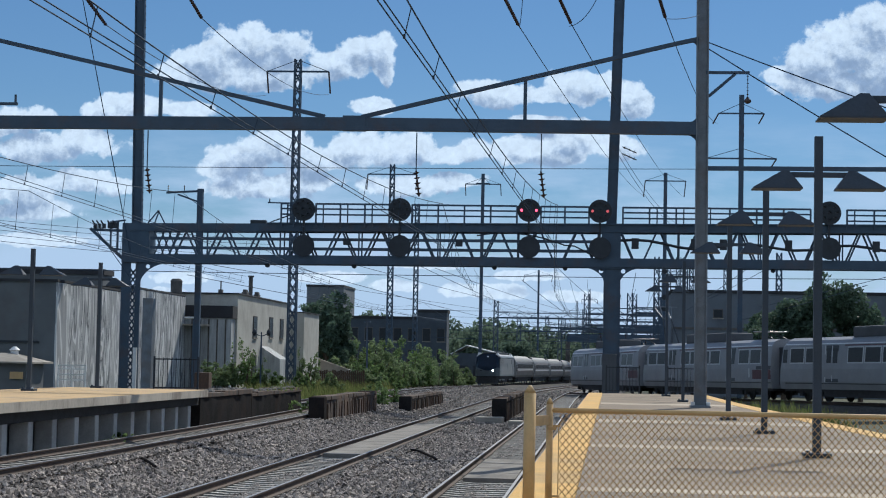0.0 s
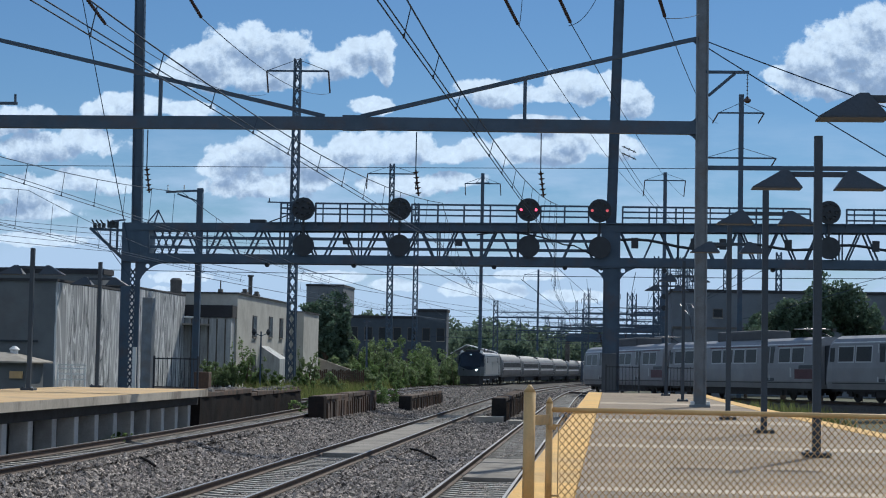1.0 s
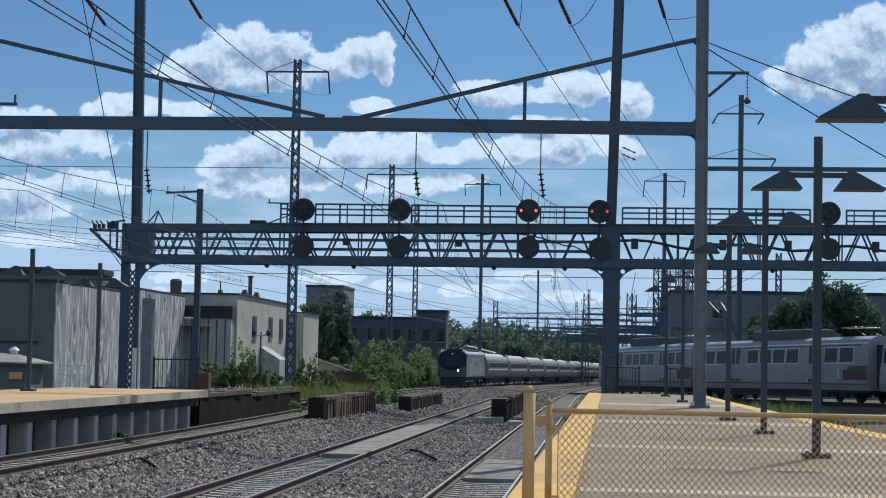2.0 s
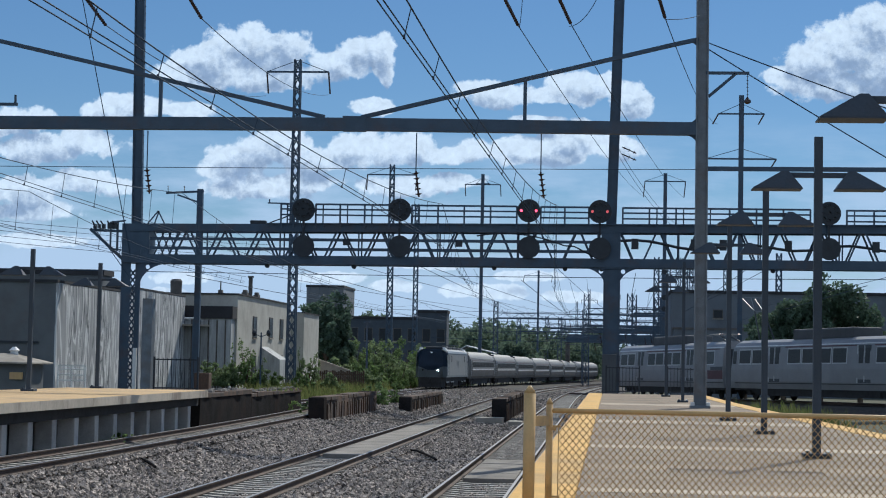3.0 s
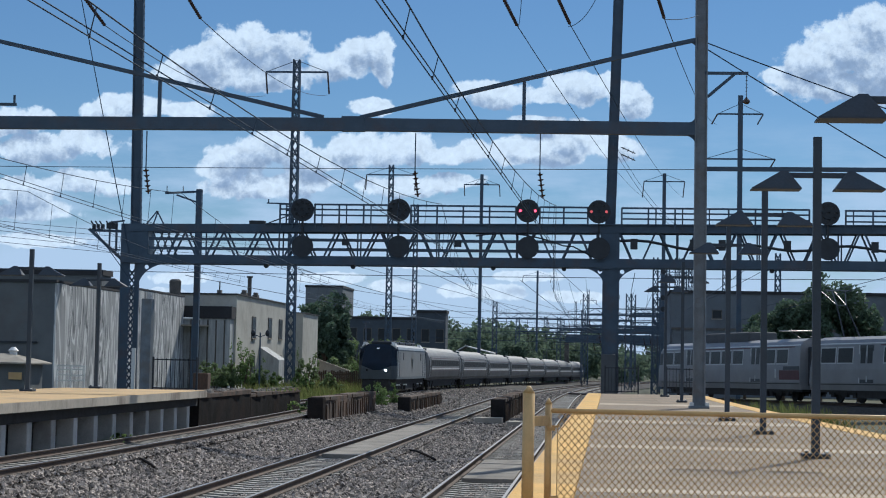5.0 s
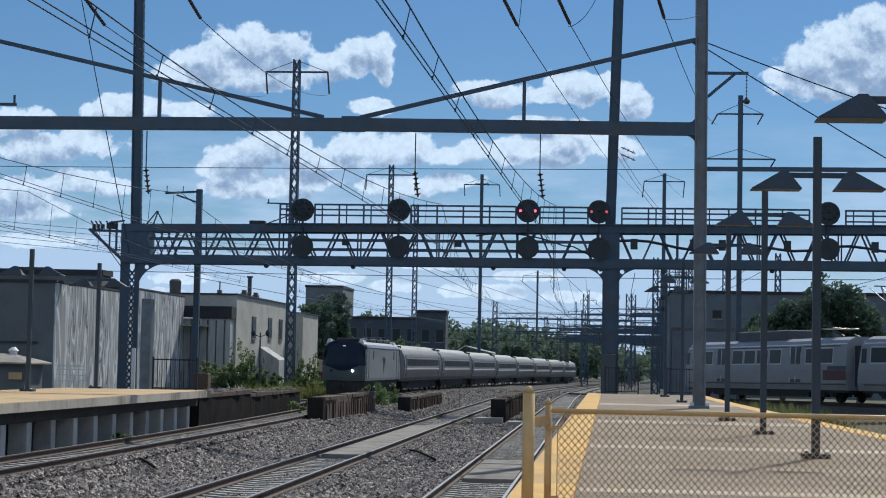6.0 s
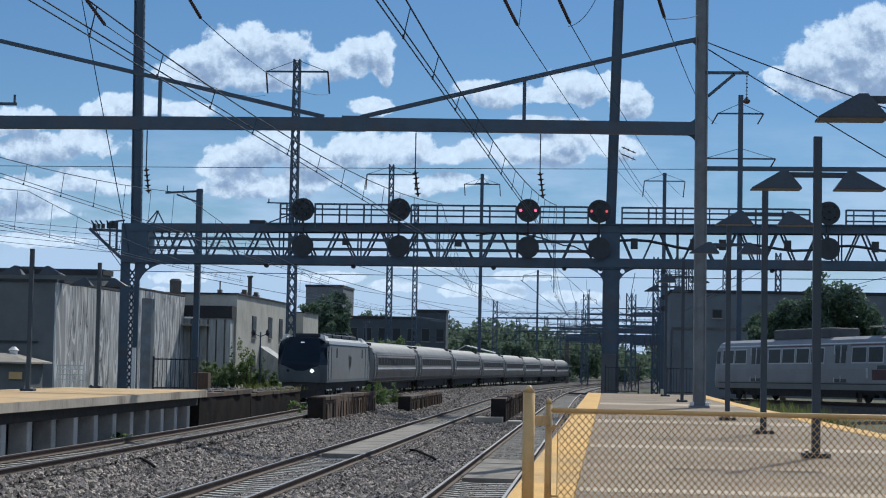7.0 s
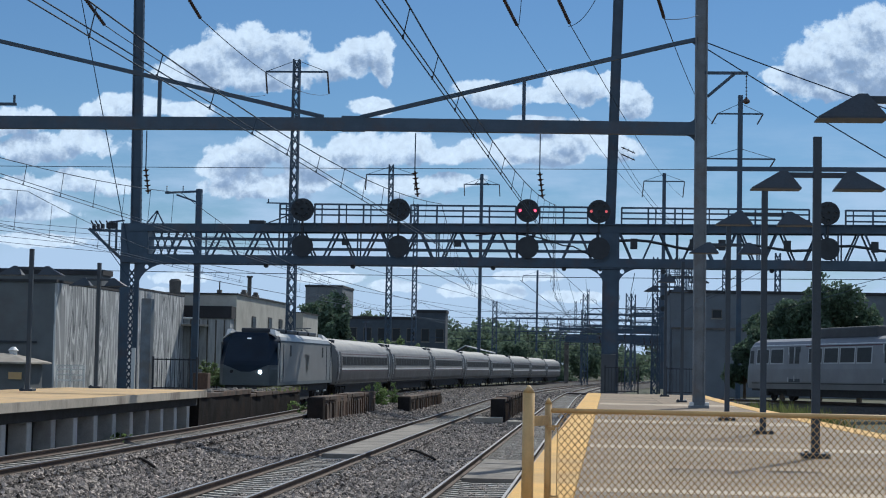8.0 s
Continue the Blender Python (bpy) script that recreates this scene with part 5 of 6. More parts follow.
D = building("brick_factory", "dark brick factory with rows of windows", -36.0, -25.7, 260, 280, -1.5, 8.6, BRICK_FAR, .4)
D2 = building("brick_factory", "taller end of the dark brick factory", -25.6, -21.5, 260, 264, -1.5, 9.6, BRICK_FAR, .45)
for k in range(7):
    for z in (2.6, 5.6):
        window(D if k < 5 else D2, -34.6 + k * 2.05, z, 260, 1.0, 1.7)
T = building("tower_block", "tall plain tower block, blue-grey with painted-in haze", -52.7, -46.0, 330, 345, -1, 15.8, TOWER_GREY, .4)
RB = building("long_warehouse", "long dark flat-roofed warehouse behind the branch line", 6.8, 60, 178, 195, -1, 9.7, WAREHOUSE, .3)
part("lower_wall", bx(7.0, 60, 176.6, 177.9, -1, 6.2), WAREHOUSE, RB, "lower dark wall in front")
part("coping", bx(6.9, 60, 176.5, 177.95, 6.2, 6.4), DARK_CONC, RB, "paler coping on the lower wall")
for k in range(4):
    window(RB, 11.2 + k * 13, 7.4, 178, .8, .7)
K = thing("shelter", "small waiting shelter with pale hipped roof", "shelter")
part("wall", bx(-30.4, -24.1, 76.5, 79, 0, 2.2), BRICK_DARK, K)
part("roof", loft(bmesh.new(), [[(-30.8, 76.1, z), (-23.8, 76.1, z), (-23.8, 79.4, z), (-30.8, 79.4, z)] for z in (2.2, 2.27)] + [[(-27.4, 77.5, 2.64), (-25.1, 77.5, 2.64), (-25.1, 77.9, 2.64), (-27.4, 77.9, 2.64)]]), CONCRETE, K, "pale hipped roof")
part("vent", loft(bmesh.new(), [[(-25.0 + r * math.cos(a * math.tau / 12), 77.7 + r * math.sin(a * math.tau / 12), z) for a in range(12)] for z, r in ((2.55, .17), (2.72, .17), (2.77, .24), (2.92, .07))]), STRIPE_WHITE, K, "round white roof vent")
part("notice_board", bx(-24.75, -24.2, 76.35, 76.45, 1.55, 1.85), TACTILE_OLD, K, "small tan board on the wall")


# ---- remains of old platforms ----
def ruin(label, x0, x1, y0, y1, z0, z1, mat, cap):
    th = thing("old_platform", label, "old platform", "old platforms")
    bm = bmesh.new()
    n = max(4, int((y1 - y0) / 1.0))
    sect = []
    for k in range(n + 1):
        y = y0 + (y1 - y0) * k / n
        j = lambda s: .06 * noise.noise((y * .9, s * 7.3, z1))
        shift = far_edge(y) - far_edge(y0) if x1 < -13.5 else 0
        sect.append([(x0 + shift, y, z0), (x1 + shift + j(1), y, z0), (x1 + shift + j(2), y, z1 - .12 + j(3)), (x0 + shift, y, z1 - .12 + j(4))])
    part("wall", loft(bm, sect), mat, th)
    if cap:
        y = y0
        while y < y1 - .3:
            w = random.uniform(.8, 2.0)
            shift = far_edge(y) - far_edge(y0) if x1 < -13.5 else 0
            h = random.uniform(0, .07)
            part("coping", bx(x0 + shift - .03, x1 + shift + random.uniform(-.02, .07), y, min(y1, y + w) - .04, z1 - .13, z1 + h, bevel=.015), cap, th)
            y += w
    return th


ruin("crumbling dark end of the old far platform", -17.7, -14.15, 65.2, 76, -.2, 1.28, SOOT, RUST_WALL)
ruin("crumbling dark stub of the old far platform", -15.9, -14.35, 76, 92, -.2, 1.15, SOOT, RUST_WALL)
rubble = bmesh.new()
rng = random.Random(14)
for k in range(150):
    y = rng.uniform(66, 91)
    x, r = far_edge(y) - rng.uniform(.45, 1.3), rng.uniform(.05, .17)
    z = 1.28 if y < 76 else 1.16
    loft(rubble, [[(x + r * f * math.cos(a * 1.257 + k), y + 1.6 * r * f * math.sin(a * 1.257 + k), z + dz) for a in range(5)] for dz, f in ((-.05, 1.0), (r * .5, rng.uniform(.6, 1.0)), (r * .8, .4))])
tagged(part("rubble", rubble, DARK_CONC), "broken concrete rubble on the old platform end", "rubble", "", "stuff")
for x, y0, y1, h in ((-12.05, 79.5, 98, .98), (-10.8, 104, 125, .62), (-4.85, 91, 120, .86)):
    r = ruin("low dark wall of an old platform between tracks", x - .28, x + .28, y0, y1, -.4, h, RUST_WALL if x < -12 else SOOT, RUST_WALL)
    part("end_block", bx(x - .34, x + .34, y0 - .75, y0 + .05, -.4, h + .02, bevel=.04), SOOT, r, "black end block")
    y = y0 + .5
    while y < y1:
        part("timber_facing", bx(x + .26, x + random.uniform(.31, .37), y, y + random.uniform(.14, .3), -.4, h - random.uniform(.13, .3)), RUST_WALL, r)
        y += random.uniform(.6, 1.2)

# crossing panels and loose slabs
PANEL = material("grey_panel_concrete", (.29, .265, .23), (.19, .172, .15), 0.9, 0, 1.0, 26, .3, (.13, .12, .11), .5)
for y in range(13):
    p = part("crossing_panel", bx(MAIN_X - .62, MAIN_X + .62, 53 + y * 2.15, 55.08 + y * 2.15, -.26, -.09, bevel=.01), PANEL, TRACKS["main"], "grey concrete crossing panel")
for y0 in (30, 32.2, 34.4, 43.5, 45.7, 47.9, 50.1):
    part("crossing_panel", bx(RIGHT_X - .60, RIGHT_X + .62, y0, y0 + 2.1, -.26, -.10, bevel=.01), PANEL, TRACKS["right"], "grey concrete crossing panel")
for x, y, w in ((-5.2, 88.5, 1.3), (-3.75, 83.5, .62)):
    tagged(part("concrete_slab", bx(x - w / 2, x + w / 2, y, y + 1.5, -.25, .02, bevel=.02), CONCRETE), "pale loose concrete slab lying in the ballast", "slab", "loose slabs")

# cabinet column beside the bridge leg
cab = thing("steel_cabinet", "tall grey steel column beside the bridge leg", "cabinet")
part("body", bx(-25.72, -25.15, 102.6, 103.4, .1, 5.9, bevel=.03), STEEL_GREY, cab)
part("marker", bx(-26.25, -26.05, 102.8, 103, .1, 3.1), STRIPE_WHITE, cab, "white marker post")
junction = thing("signal_cabinet", "grey equipment cabinet at the bridge foot", "cabinet")
part("body", bx(.15, .95, 103.2, 103.9, .0, 3.25, bevel=.03), ROOF_GREY, junction)

# cables lying on the ballast, fittings behind the far platform
for pts in (((-12.94, 48.17, 0.02), (-12.54, 48.37, 0.02), (-11.52, 46.14, 0.02), (-10.25, 42.52, 0.02)), ((-6.07, 57.91, -0.17), (-5.61, 57.38, -0.17), (-5.09, 55.07, -0.17), (-4.55, 52.34, -0.17))):
    cable = tube(bmesh.new(), [Vector(pts[0])] + [Vector(pts[k]).lerp(Vector(pts[k + 1]), f) + Vector((0, .12 * math.sin(f * 3), .02)) for k in range(len(pts) - 1) for f in (.25, .5, .75, 1.0)], .035, 6)
    tagged(part("ground_cable", cable, SOOT), "black cable lying loose on the ballast", "cable", "ground cables")
rl = thing("railing_panel", "pale blue-white railing panel below the mural", "railing")
for z in (1.35, 1.62, 1.9, 2.08):
    part("bar", bar(bmesh.new(), (-27.3, 92, z), (-25.9, 92, z), .05), STRIPE_WHITE, rl)
for x in (-27.3, -26.6, -25.9):
    part("post", bar(bmesh.new(), (x, 92, .1), (x, 92, 2.1), .06), STRIPE_WHITE, rl)
eq = thing("equipment_box", "rusty brown equipment box behind the railing", "box")
part("body", bx(-16.25, -15.65, 73.6, 74.2, .9, 2.0, bevel=.03), RUST_WALL, eq)
part("plinth", bx(-16.3, -15.6, 73.5, 74.3, .1, .9), DARK_CONC, eq)

# bracket arm on the dark pole
br = thing("bracket_arm", "steel bracket arm with small insulators on a pole", "bracket")
bm = bmesh.new()
bar(bm, (-26.3, 110, 12.55), (-24.0, 110, 12.68), .12)
bar(bm, (-25.6, 110, 12.45), (-24.0, 110, 11.9), .10)
part("arm", bm, STEEL, br)
for x in (-26.2, -25.2):
    insulator_string(br, (x, 110, 12.6), (x, 110, 13.0), .07)


# ---- far catenary frames ----
def far_portal(y, x0, x1, zs, label="distant steel catenary frame"):
    th = thing("catenary_portal", label, "catenary frame", "far frames")
    for x in (x0, x1):
        part("column", lattice(bmesh.new(), x, y, -1.2, max(zs) + 3, .9, .7, 1.3, .16, .08), STEEL, th)
    for z in zs:
        bm = bmesh.new()
        bar(bm, (x0, y, z), (x1, y, z), .2, .28)
        bar(bm, (x0, y, z + .9), (x1, y, z + .9), .12, .14)
        n = int((x1 - x0) / 1.4)
        for k in range(n):
            xa, xb = x0 + (x1 - x0) * k / n, x0 + (x1 - x0) * (k + 1) / n
            bar(bm, (xa, y, z + (.9 if k % 2 else 0)), (xb, y, z + (0 if k % 2 else .9)), .08)
        part("girder", bm, STEEL, th)
    x = x0 + 2
    while x < x1 - 1:
        insulator_string(th, (x, y, min(zs)), (x + .3, y, min(zs) - 1.6), .16)
        x += 3.7
    return th


far_portal(330, -18.5, 6, [10.8])
far_portal(390, -17, 12, [9.6])
far_portal(455, -13, 18, [9.2, 11.6])
far_portal(250, 4.0, 17, [6.6, 9.4])
far_portal(300, 5.5, 20, [6.2, 8.8, 11.2])
far_portal(215, 6.6, 13.5, [5.6, 7.6])
far_portal(275, -2.0, 15, [7.6, 10.2])
far_portal(360, -3.0, 20, [7.2, 10.4])
far_portal(420, -9.0, 20, [8.2, 10.6])
far_portal(520, -10.0, 24, [9.6, 12.6])
for k in range(16):
    y = 205 + 19 * k
    z = 5.4 + 1.1 * (k * 7 % 6)
    wire((-19 + .018 * (y - 200) * 4, y, z), (20, y + 6, z + .3 * (k % 3)), .25, .014 + .00006 * y)
for k in range(12):
    x = -6 + 2.1 * k
    wire((x, 230 + 9 * (k % 4), 12.5 + .8 * (k % 5)), (x + 3 - 1.5 * (k % 3), 420, 9 + .7 * (k % 4)), .9, .022)
for y, x0, x1, z in ((105, -40, 20, 7.6), (210, -25, 15, 8.6), (260, -25, 20, 9.1), (300, -25, 20, 8.0), (360, -24, 20, 9.0)):
    wire((x0, y, z), (x1, y, z + .15), .15, .02)

# feeders from strain insulators to the far masts
FEEDERS = [((-16.01, 58, 13.24), (-25.87, 140, 22.9)), ((-12.88, 58, 13.47), (-21.0, 140, 23.0)), ((-2.71, 58, 13.29), (5.4, 230, 23.6)),
           ((-1.05, 58, 13.35), (10.2, 230, 23.6)), ((1.91, 58, 13.54), (9.9, 160, 23.6))]
FEED = thing("strain_insulator_set", "brown strain insulators at the ends of feeder wires", "insulators", "", "stuff")
for a, b in FEEDERS:
    a, b = Vector(a), Vector(b)
    wire(a, b, .8, .016, 20)
    d = (a - b).normalized()
    insulator_string(FEED, a, a + Vector((d.x - .03, d.y, 0)) * 4.6 + Vector((0, 0, .25)), .060, gap=4.4)
for a, m, b in (((-1.1, 58, 13.25), (-.62, 58.2, 13.35), (-.2, 58.4, 14.3)), ((1.9, 58, 13.5), (2.6, 58.5, 13.55), (3.2, 62, 14.4)), ((-2.67, 58, 13.2), (-2.62, 58.2, 13.6), (-2.6, 58.4, 14.3))):
    bm = bmesh.new()
    tube(bm, [Vector(a) * (1 - k / 8) ** 2 + Vector(m) * 2 * (k / 8) * (1 - k / 8) + Vector(b) * (k / 8) ** 2 for k in range(9)], .012, 5)
    part("jumper", bm, WIRE, WIRES)
for xa, za in ((.72, 15.2), (.72, 14.8)):
    a, b = Vector((xa, 104.6, za)), Vector((6.5, 150, za - 1.4))
    wire(a, b, .6, .014)
    insulator_string(FEED, a + (b - a) * .02 + Vector((.3, 0, -.1)), a + (b - a) * .02 + Vector((1.1, 0, -.45)), .11)
wire((-30.74, 104, 26), (-26.85, 104.2, 8.2), .05, .028)
wire((-28.9, 104, 9.8), (-26.9, 104, 7.2), .0, .025)
for k in range(5):
    wire((-45 - k, 70 + 6 * k, 9.5 + .5 * k), (-26.8, 150, 10.5 + .5 * k), .6, .016)
for k in range(7):
    x = -24 + 6.5 * k
    wire((x, 106, 7.4 + .5 * (k % 3)), (x * .45 + 3, 330, 8.6), .7, .020, 16)
    wire((x + 1.5, 106, 8.0 + .6 * (k % 2)), (x * .4 + 6, 330, 10.8), .5, .018, 16)


# ---- smaller lineside things ----
sm = mast(5.4, 180, -.2, 13.2, [], .6, False, "lattice signal mast with three round lamps")
for z in (8.2, 9.3, 11.8):
    part("signal_lamp", disc(bmesh.new(), 5.4 + .75, 179.6, z, .26, .2, 16), DARK, sm, "round black signal lamp")
    part("lamp_arm", bar(bmesh.new(), (5.4, 179.7, z), (6.15, 179.7, z), .08), STEEL, sm)
fb = thing("footbridge", "dark steel footbridge far down the line", "bridge")
part("deck", bx(-6, 18, 339, 341, 6.9, 7.4), STEEL, fb)
part("parapet", bx(-6, 18, 338.9, 339, 7.4, 8.3), STEEL, fb)
for x in (-5.8, 17.6):
    part("pier", bx(x - .4, x + .4, 339.3, 340.7, -1.4, 6.9), DARK_CONC, fb)
for x, y, h, label in ((-26.2, 118, 4.7, "street lamp with a flat pale canopy"), (-23.2, 126, 4.2, "street lamp with twin dark lanterns")):
    sl = thing("street_lamp", label, "street lamp")
    z0 = ground_height(x, y)
    bm = bmesh.new()
    tube(bm, ((x, y, z0), (x, y, z0 + h)), .07, 8, .05)
    part("post", bm, STEEL, sl)
    if h > 4.5:
        part("canopy", bx(x - .55, x + .35, y - .3, y + .3, z0 + h, z0 + h + .12, bevel=.03), STRIPE_WHITE, sl, "pale flat canopy")
    else:
        for s in (-1, 1):
            part("arm", bar(bmesh.new(), (x, y, z0 + h - .3), (x + s * .5, y, z0 + h - .1), .05), STEEL, sl)
            part("lantern", loft(bmesh.new(), [[(x + s * .5 + r * math.cos(a * math.tau / 10), y + r * math.sin(a * math.tau / 10), z0 + h + zz) for a in range(10)] for zz, r in ((-.25, .08), (-.05, .16), (.12, .10), (.2, .03))]), DARK, sl)
bf = thing("board_fence", "weathered brown board fence below the scrub", "fence")
for k in range(24):
    part("board", bx(-24.6 + k * .18, -24.45 + k * .18, 160, 160.03, .0, 1.72 + .08 * math.sin(k * 1.7)), RUST_WALL, bf)
for z in (.5, 1.4):
    part("fence_rail", bx(-24.6, -20.3, 160.03, 160.09, z, z + .09), BARK, bf)
tagged(part("sloping_wall", loft(bmesh.new(), [[(-26.3, y, .2), (-22.6, y, .2), (-22.6, y, 1.75), (-25.7, y, 2.78), (-26.3, y, 2.9)] for y in (168.0, 168.5)]), CONCRETE), "pale sloping concrete wall end behind the fence", "wall")
lp = thing("utility_pole", "slender dark pole among the scrub", "pole")
part("post", tube(bmesh.new(), ((-21.35, 170, -.2), (-21.45, 170, 6.2)), .11, 8, .08), STEEL, lp)
part("cap", bx(-21.75, -21.15, 169.9, 170.1, 6.15, 6.3), STEEL, lp)
sd = thing("metal_shed", "dark shed with a pale metal roof beside the curve", "shed", "buildings")
part("wall", bx(-23.8, -17.4, 300, 309, -1.2, 4.2), BRICK_FAR, sd)
part("roof", loft(bmesh.new(), [[(-24.1, y, 4.1), (-21.5, y, 5.55), (-17.1, y, 4.5), (-17.1, y, 4.35), (-21.5, y, 5.4), (-24.1, y, 3.95)] for y in (299.7, 309.3)]), STRIPE_WHITE, sd, "pale sheet metal roof")
for x in (-22.9, -20.4):
    part("shed_door", bx(x, x + 1.6, 299.9, 300, -.8, 2.2), DARK, sd, "dark doorway")
# equipment boxes and hangers along the bridge
for x in (1.9, 5.2, 6.8, 10.4, 15.2, -8.0, -14.4):
    tagged(part("junction_box", bx(x - .2, x + .2, GY - .98, GY - .84, 9.15, 9.75 if x > 0 else 9.5, bevel=.02), DARK), "dark equipment box fixed to the signal bridge", "box", "junction boxes")


# ---- plants ----
def leaf_cloud(name, blobs, count, size, mat, parent, seed, hollow=.45):
    """Many small bent leaf clumps in an uneven crown."""
    rng = np.random.default_rng(seed)
    vol = np.array([b[3] * b[4] * b[5] for b in blobs])
    pick = rng.choice(len(blobs), count, p=vol / vol.sum())
    d = rng.normal(size=(count, 3))
    d /= np.linalg.norm(d, axis=1)[:, None]
    rad = (hollow + (1 - hollow) * rng.random(count)) ** .6 * (1 + .18 * np.sin(d[:, 0] * 5 + pick) + .14 * np.sin(d[:, 2] * 7 + 2 * pick))
    bl = np.array(blobs)[pick]
    c = bl[:, :3] + d * rad[:, None] * bl[:, 3:6]
    sz = size * (.5 + rng.random(count))
    a, b = rng.normal(size=(count, 3)), rng.normal(size=(count, 3))
    a /= np.linalg.norm(a, axis=1)[:, None]
    b -= a * (a * b).sum(1)[:, None]
    b /= np.linalg.norm(b, axis=1)[:, None]
    n = np.cross(a, b)
    a, b, n = a * sz[:, None], b * sz[:, None] * .6, n * sz[:, None] * .25
    v = np.stack([c - a, c + b + n, c + a, c - b + n], 1).reshape(-1, 3)
    me = bpy.data.meshes.new(name)
    f = np.arange(count * 4).reshape(-1, 4)
    me.from_pydata(v.tolist(), [], np.concatenate([f[:, [0, 1, 2]], f[:, [0, 2, 3]]]).tolist())
    me.materials.append(mat)
    ob = new(name, me)
    ob.parent = parent
    return ob


def tree(x, y, z, h, w, seed, mat, label, leaves=5000, size=.16):
    rng = random.Random(seed)
    th = thing("tree", label, "tree", "trees")
    bm = bmesh.new()
    blobs = []
    top = h * .62
    tube(bm, [(x, y, z - .2), (x + rng.uniform(-.1, .1), y, z + top * .5), (x + rng.uniform(-.3, .3), y, z + top)], h * .028 + .02, 7, h * .014)
    for k in range(13):
        a = k * 2.4 + rng.random()
        zz = z + h * rng.uniform(.30, .88)
        r = w * rng.uniform(.25, .66)
        tip = (x + r * math.cos(a), y + r * math.sin(a), zz)
        tube(bm, [(x, y, z + top * rng.uniform(.3, .8)), tip], h * .012 + .01, 5, .01)
        f = rng.uniform(.18, .38)
        blobs.append((*tip, w * f, w * f, h * rng.uniform(.09, .20)))
    blobs.append((x, y, z + h * .80, w * .30, w * .30, h * .18))
    part("trunk", bm, BARK, th)
    leaf_cloud("crown", blobs, leaves, size, mat, th, seed)
    return th


def shrub(x, y, z, h, w, seed, mat, label, leaves, size, shoots=9):
    """A clump of upright shoots of uneven height, leafy from the ground up."""
    rng = random.Random(seed)
    th = thing("bush", label, "bush", "bushes")
    bm = bmesh.new()
    blobs = []
    for k in range(shoots):
        a, far = k * 2.4 + rng.random(), math.sqrt((k + .4) / shoots)
        bx_, by_ = x + w * .62 * far * math.cos(a), y + w * .62 * far * math.sin(a)
        tall = h * rng.choice((.35, .5, .65, .85, 1.0)) * (1 - .2 * far)
        lean_x, lean_y = rng.uniform(-.16, .16) * h, rng.uniform(-.16, .16) * h
        tube(bm, [(bx_, by_, z - .1), (bx_ + lean_x * .4, by_ + lean_y * .4, z + tall * .5), (bx_ + lean_x, by_ + lean_y, z + tall)], .012 * h + .01, 5, .006)
        for m in range(4):
            f = .18 + .26 * m
            r = w * rng.uniform(.10, .30) * (1.15 - .6 * f)
            blobs.append((bx_ + lean_x * f + rng.uniform(-.22, .22) * w, by_ + lean_y * f, z + tall * f, r, r, tall * rng.uniform(.10, .18)))
    part("trunk", bm, BARK, th)
    leaf_cloud("crown", blobs, leaves, size, mat, th, seed, .2)
    return th


for x, y, z, h, w, k in ((-25.9, 124, .7, 2.2, 1.5, 1), (-25.1, 125, .7, 1.7, 1.2, 2), (-24.5, 126, .7, 3.1, 1.5, 3), (-23.7, 127, .6, 2.2, 1.2, 4), (-26.6, 128, .9, 1.6, 1.3, 8),
                         (-22.9, 128, .4, 1.5, 1.2, 9), (-23.2, 146, .3, 4.1, 1.3, 5), (-21.8, 134, .2, 1.5, 1.2, 6), (-20.9, 144, .1, 1.6, 1.3, 7)):
    shrub(x, y, z, h, w, k, LEAF_LIGHT if k % 3 else LEAF, "fresh green shrub growing beside the buildings", 2200, .085)
for x, y, z, h, w, k in ((-26.2, 186, .1, 5.2, 3.2, 16), (-24.4, 184, .1, 4.4, 3.4, 12), (-22.8, 187, .1, 5.6, 3.2, 13), (-21.4, 183, .1, 4.5, 3.0, 14), (-22.4, 174, .1, 3.0, 2.8, 18), (-24.3, 174, .1, 2.7, 2.6, 19),
                         (-20.9, 191, 0, 5.3, 3.0, 15), (-20.7, 201, 0, 4.0, 3.0, 66), (-19.7, 208, 0, 4.7, 3.0, 67), (-19.6, 215, -.1, 3.0, 2.8, 17), (-18.9, 224, -.1, 4.3, 2.8, 20), (-17.9, 228, -.2, 3.2, 2.4, 61),
                         (-20.6, 228, -.1, 4.6, 3.2, 63), (-21.3, 168, 0, 1.8, 2.4, 64), (-17.4, 236, -.2, 2.4, 2.0, 65), (-22.6, 196, 0, 4.4, 3.2, 68), (-20.2, 178, 0, 2.4, 2.0, 69), (-20.0, 196, 0, 2.6, 2.2, 70)):
    shrub(x, y, z, h, w, k, LEAF if k % 3 == 0 else LEAF_LIGHT, "green lineside scrub beside the curve", 4200, .12, 14)
for x, y, z, h, w, k in ((-28.6, 190, 0, 9.2, 4.2, 21), (-30.5, 198, 0, 8.8, 3.8, 22), (-26.9, 182, .2, 8.2, 3.0, 11)):
    tree(x, y, z, h, w, k, LEAF_DARK, "broad dark green tree beside the houses", 7000, .2)
for x, y, z, h, w, k in ((14.3, 146, .3, 7.6, 4.0, 31), (17.2, 147, .3, 9.0, 4.4, 32), (11.7, 150, .3, 4.6, 2.6, 34), (20.6, 149, .3, 7.6, 3.6, 35)):
    tree(x, y, z, h, w, k, LEAF_DARK, "dark green tree behind the commuter train", 8000, .17)
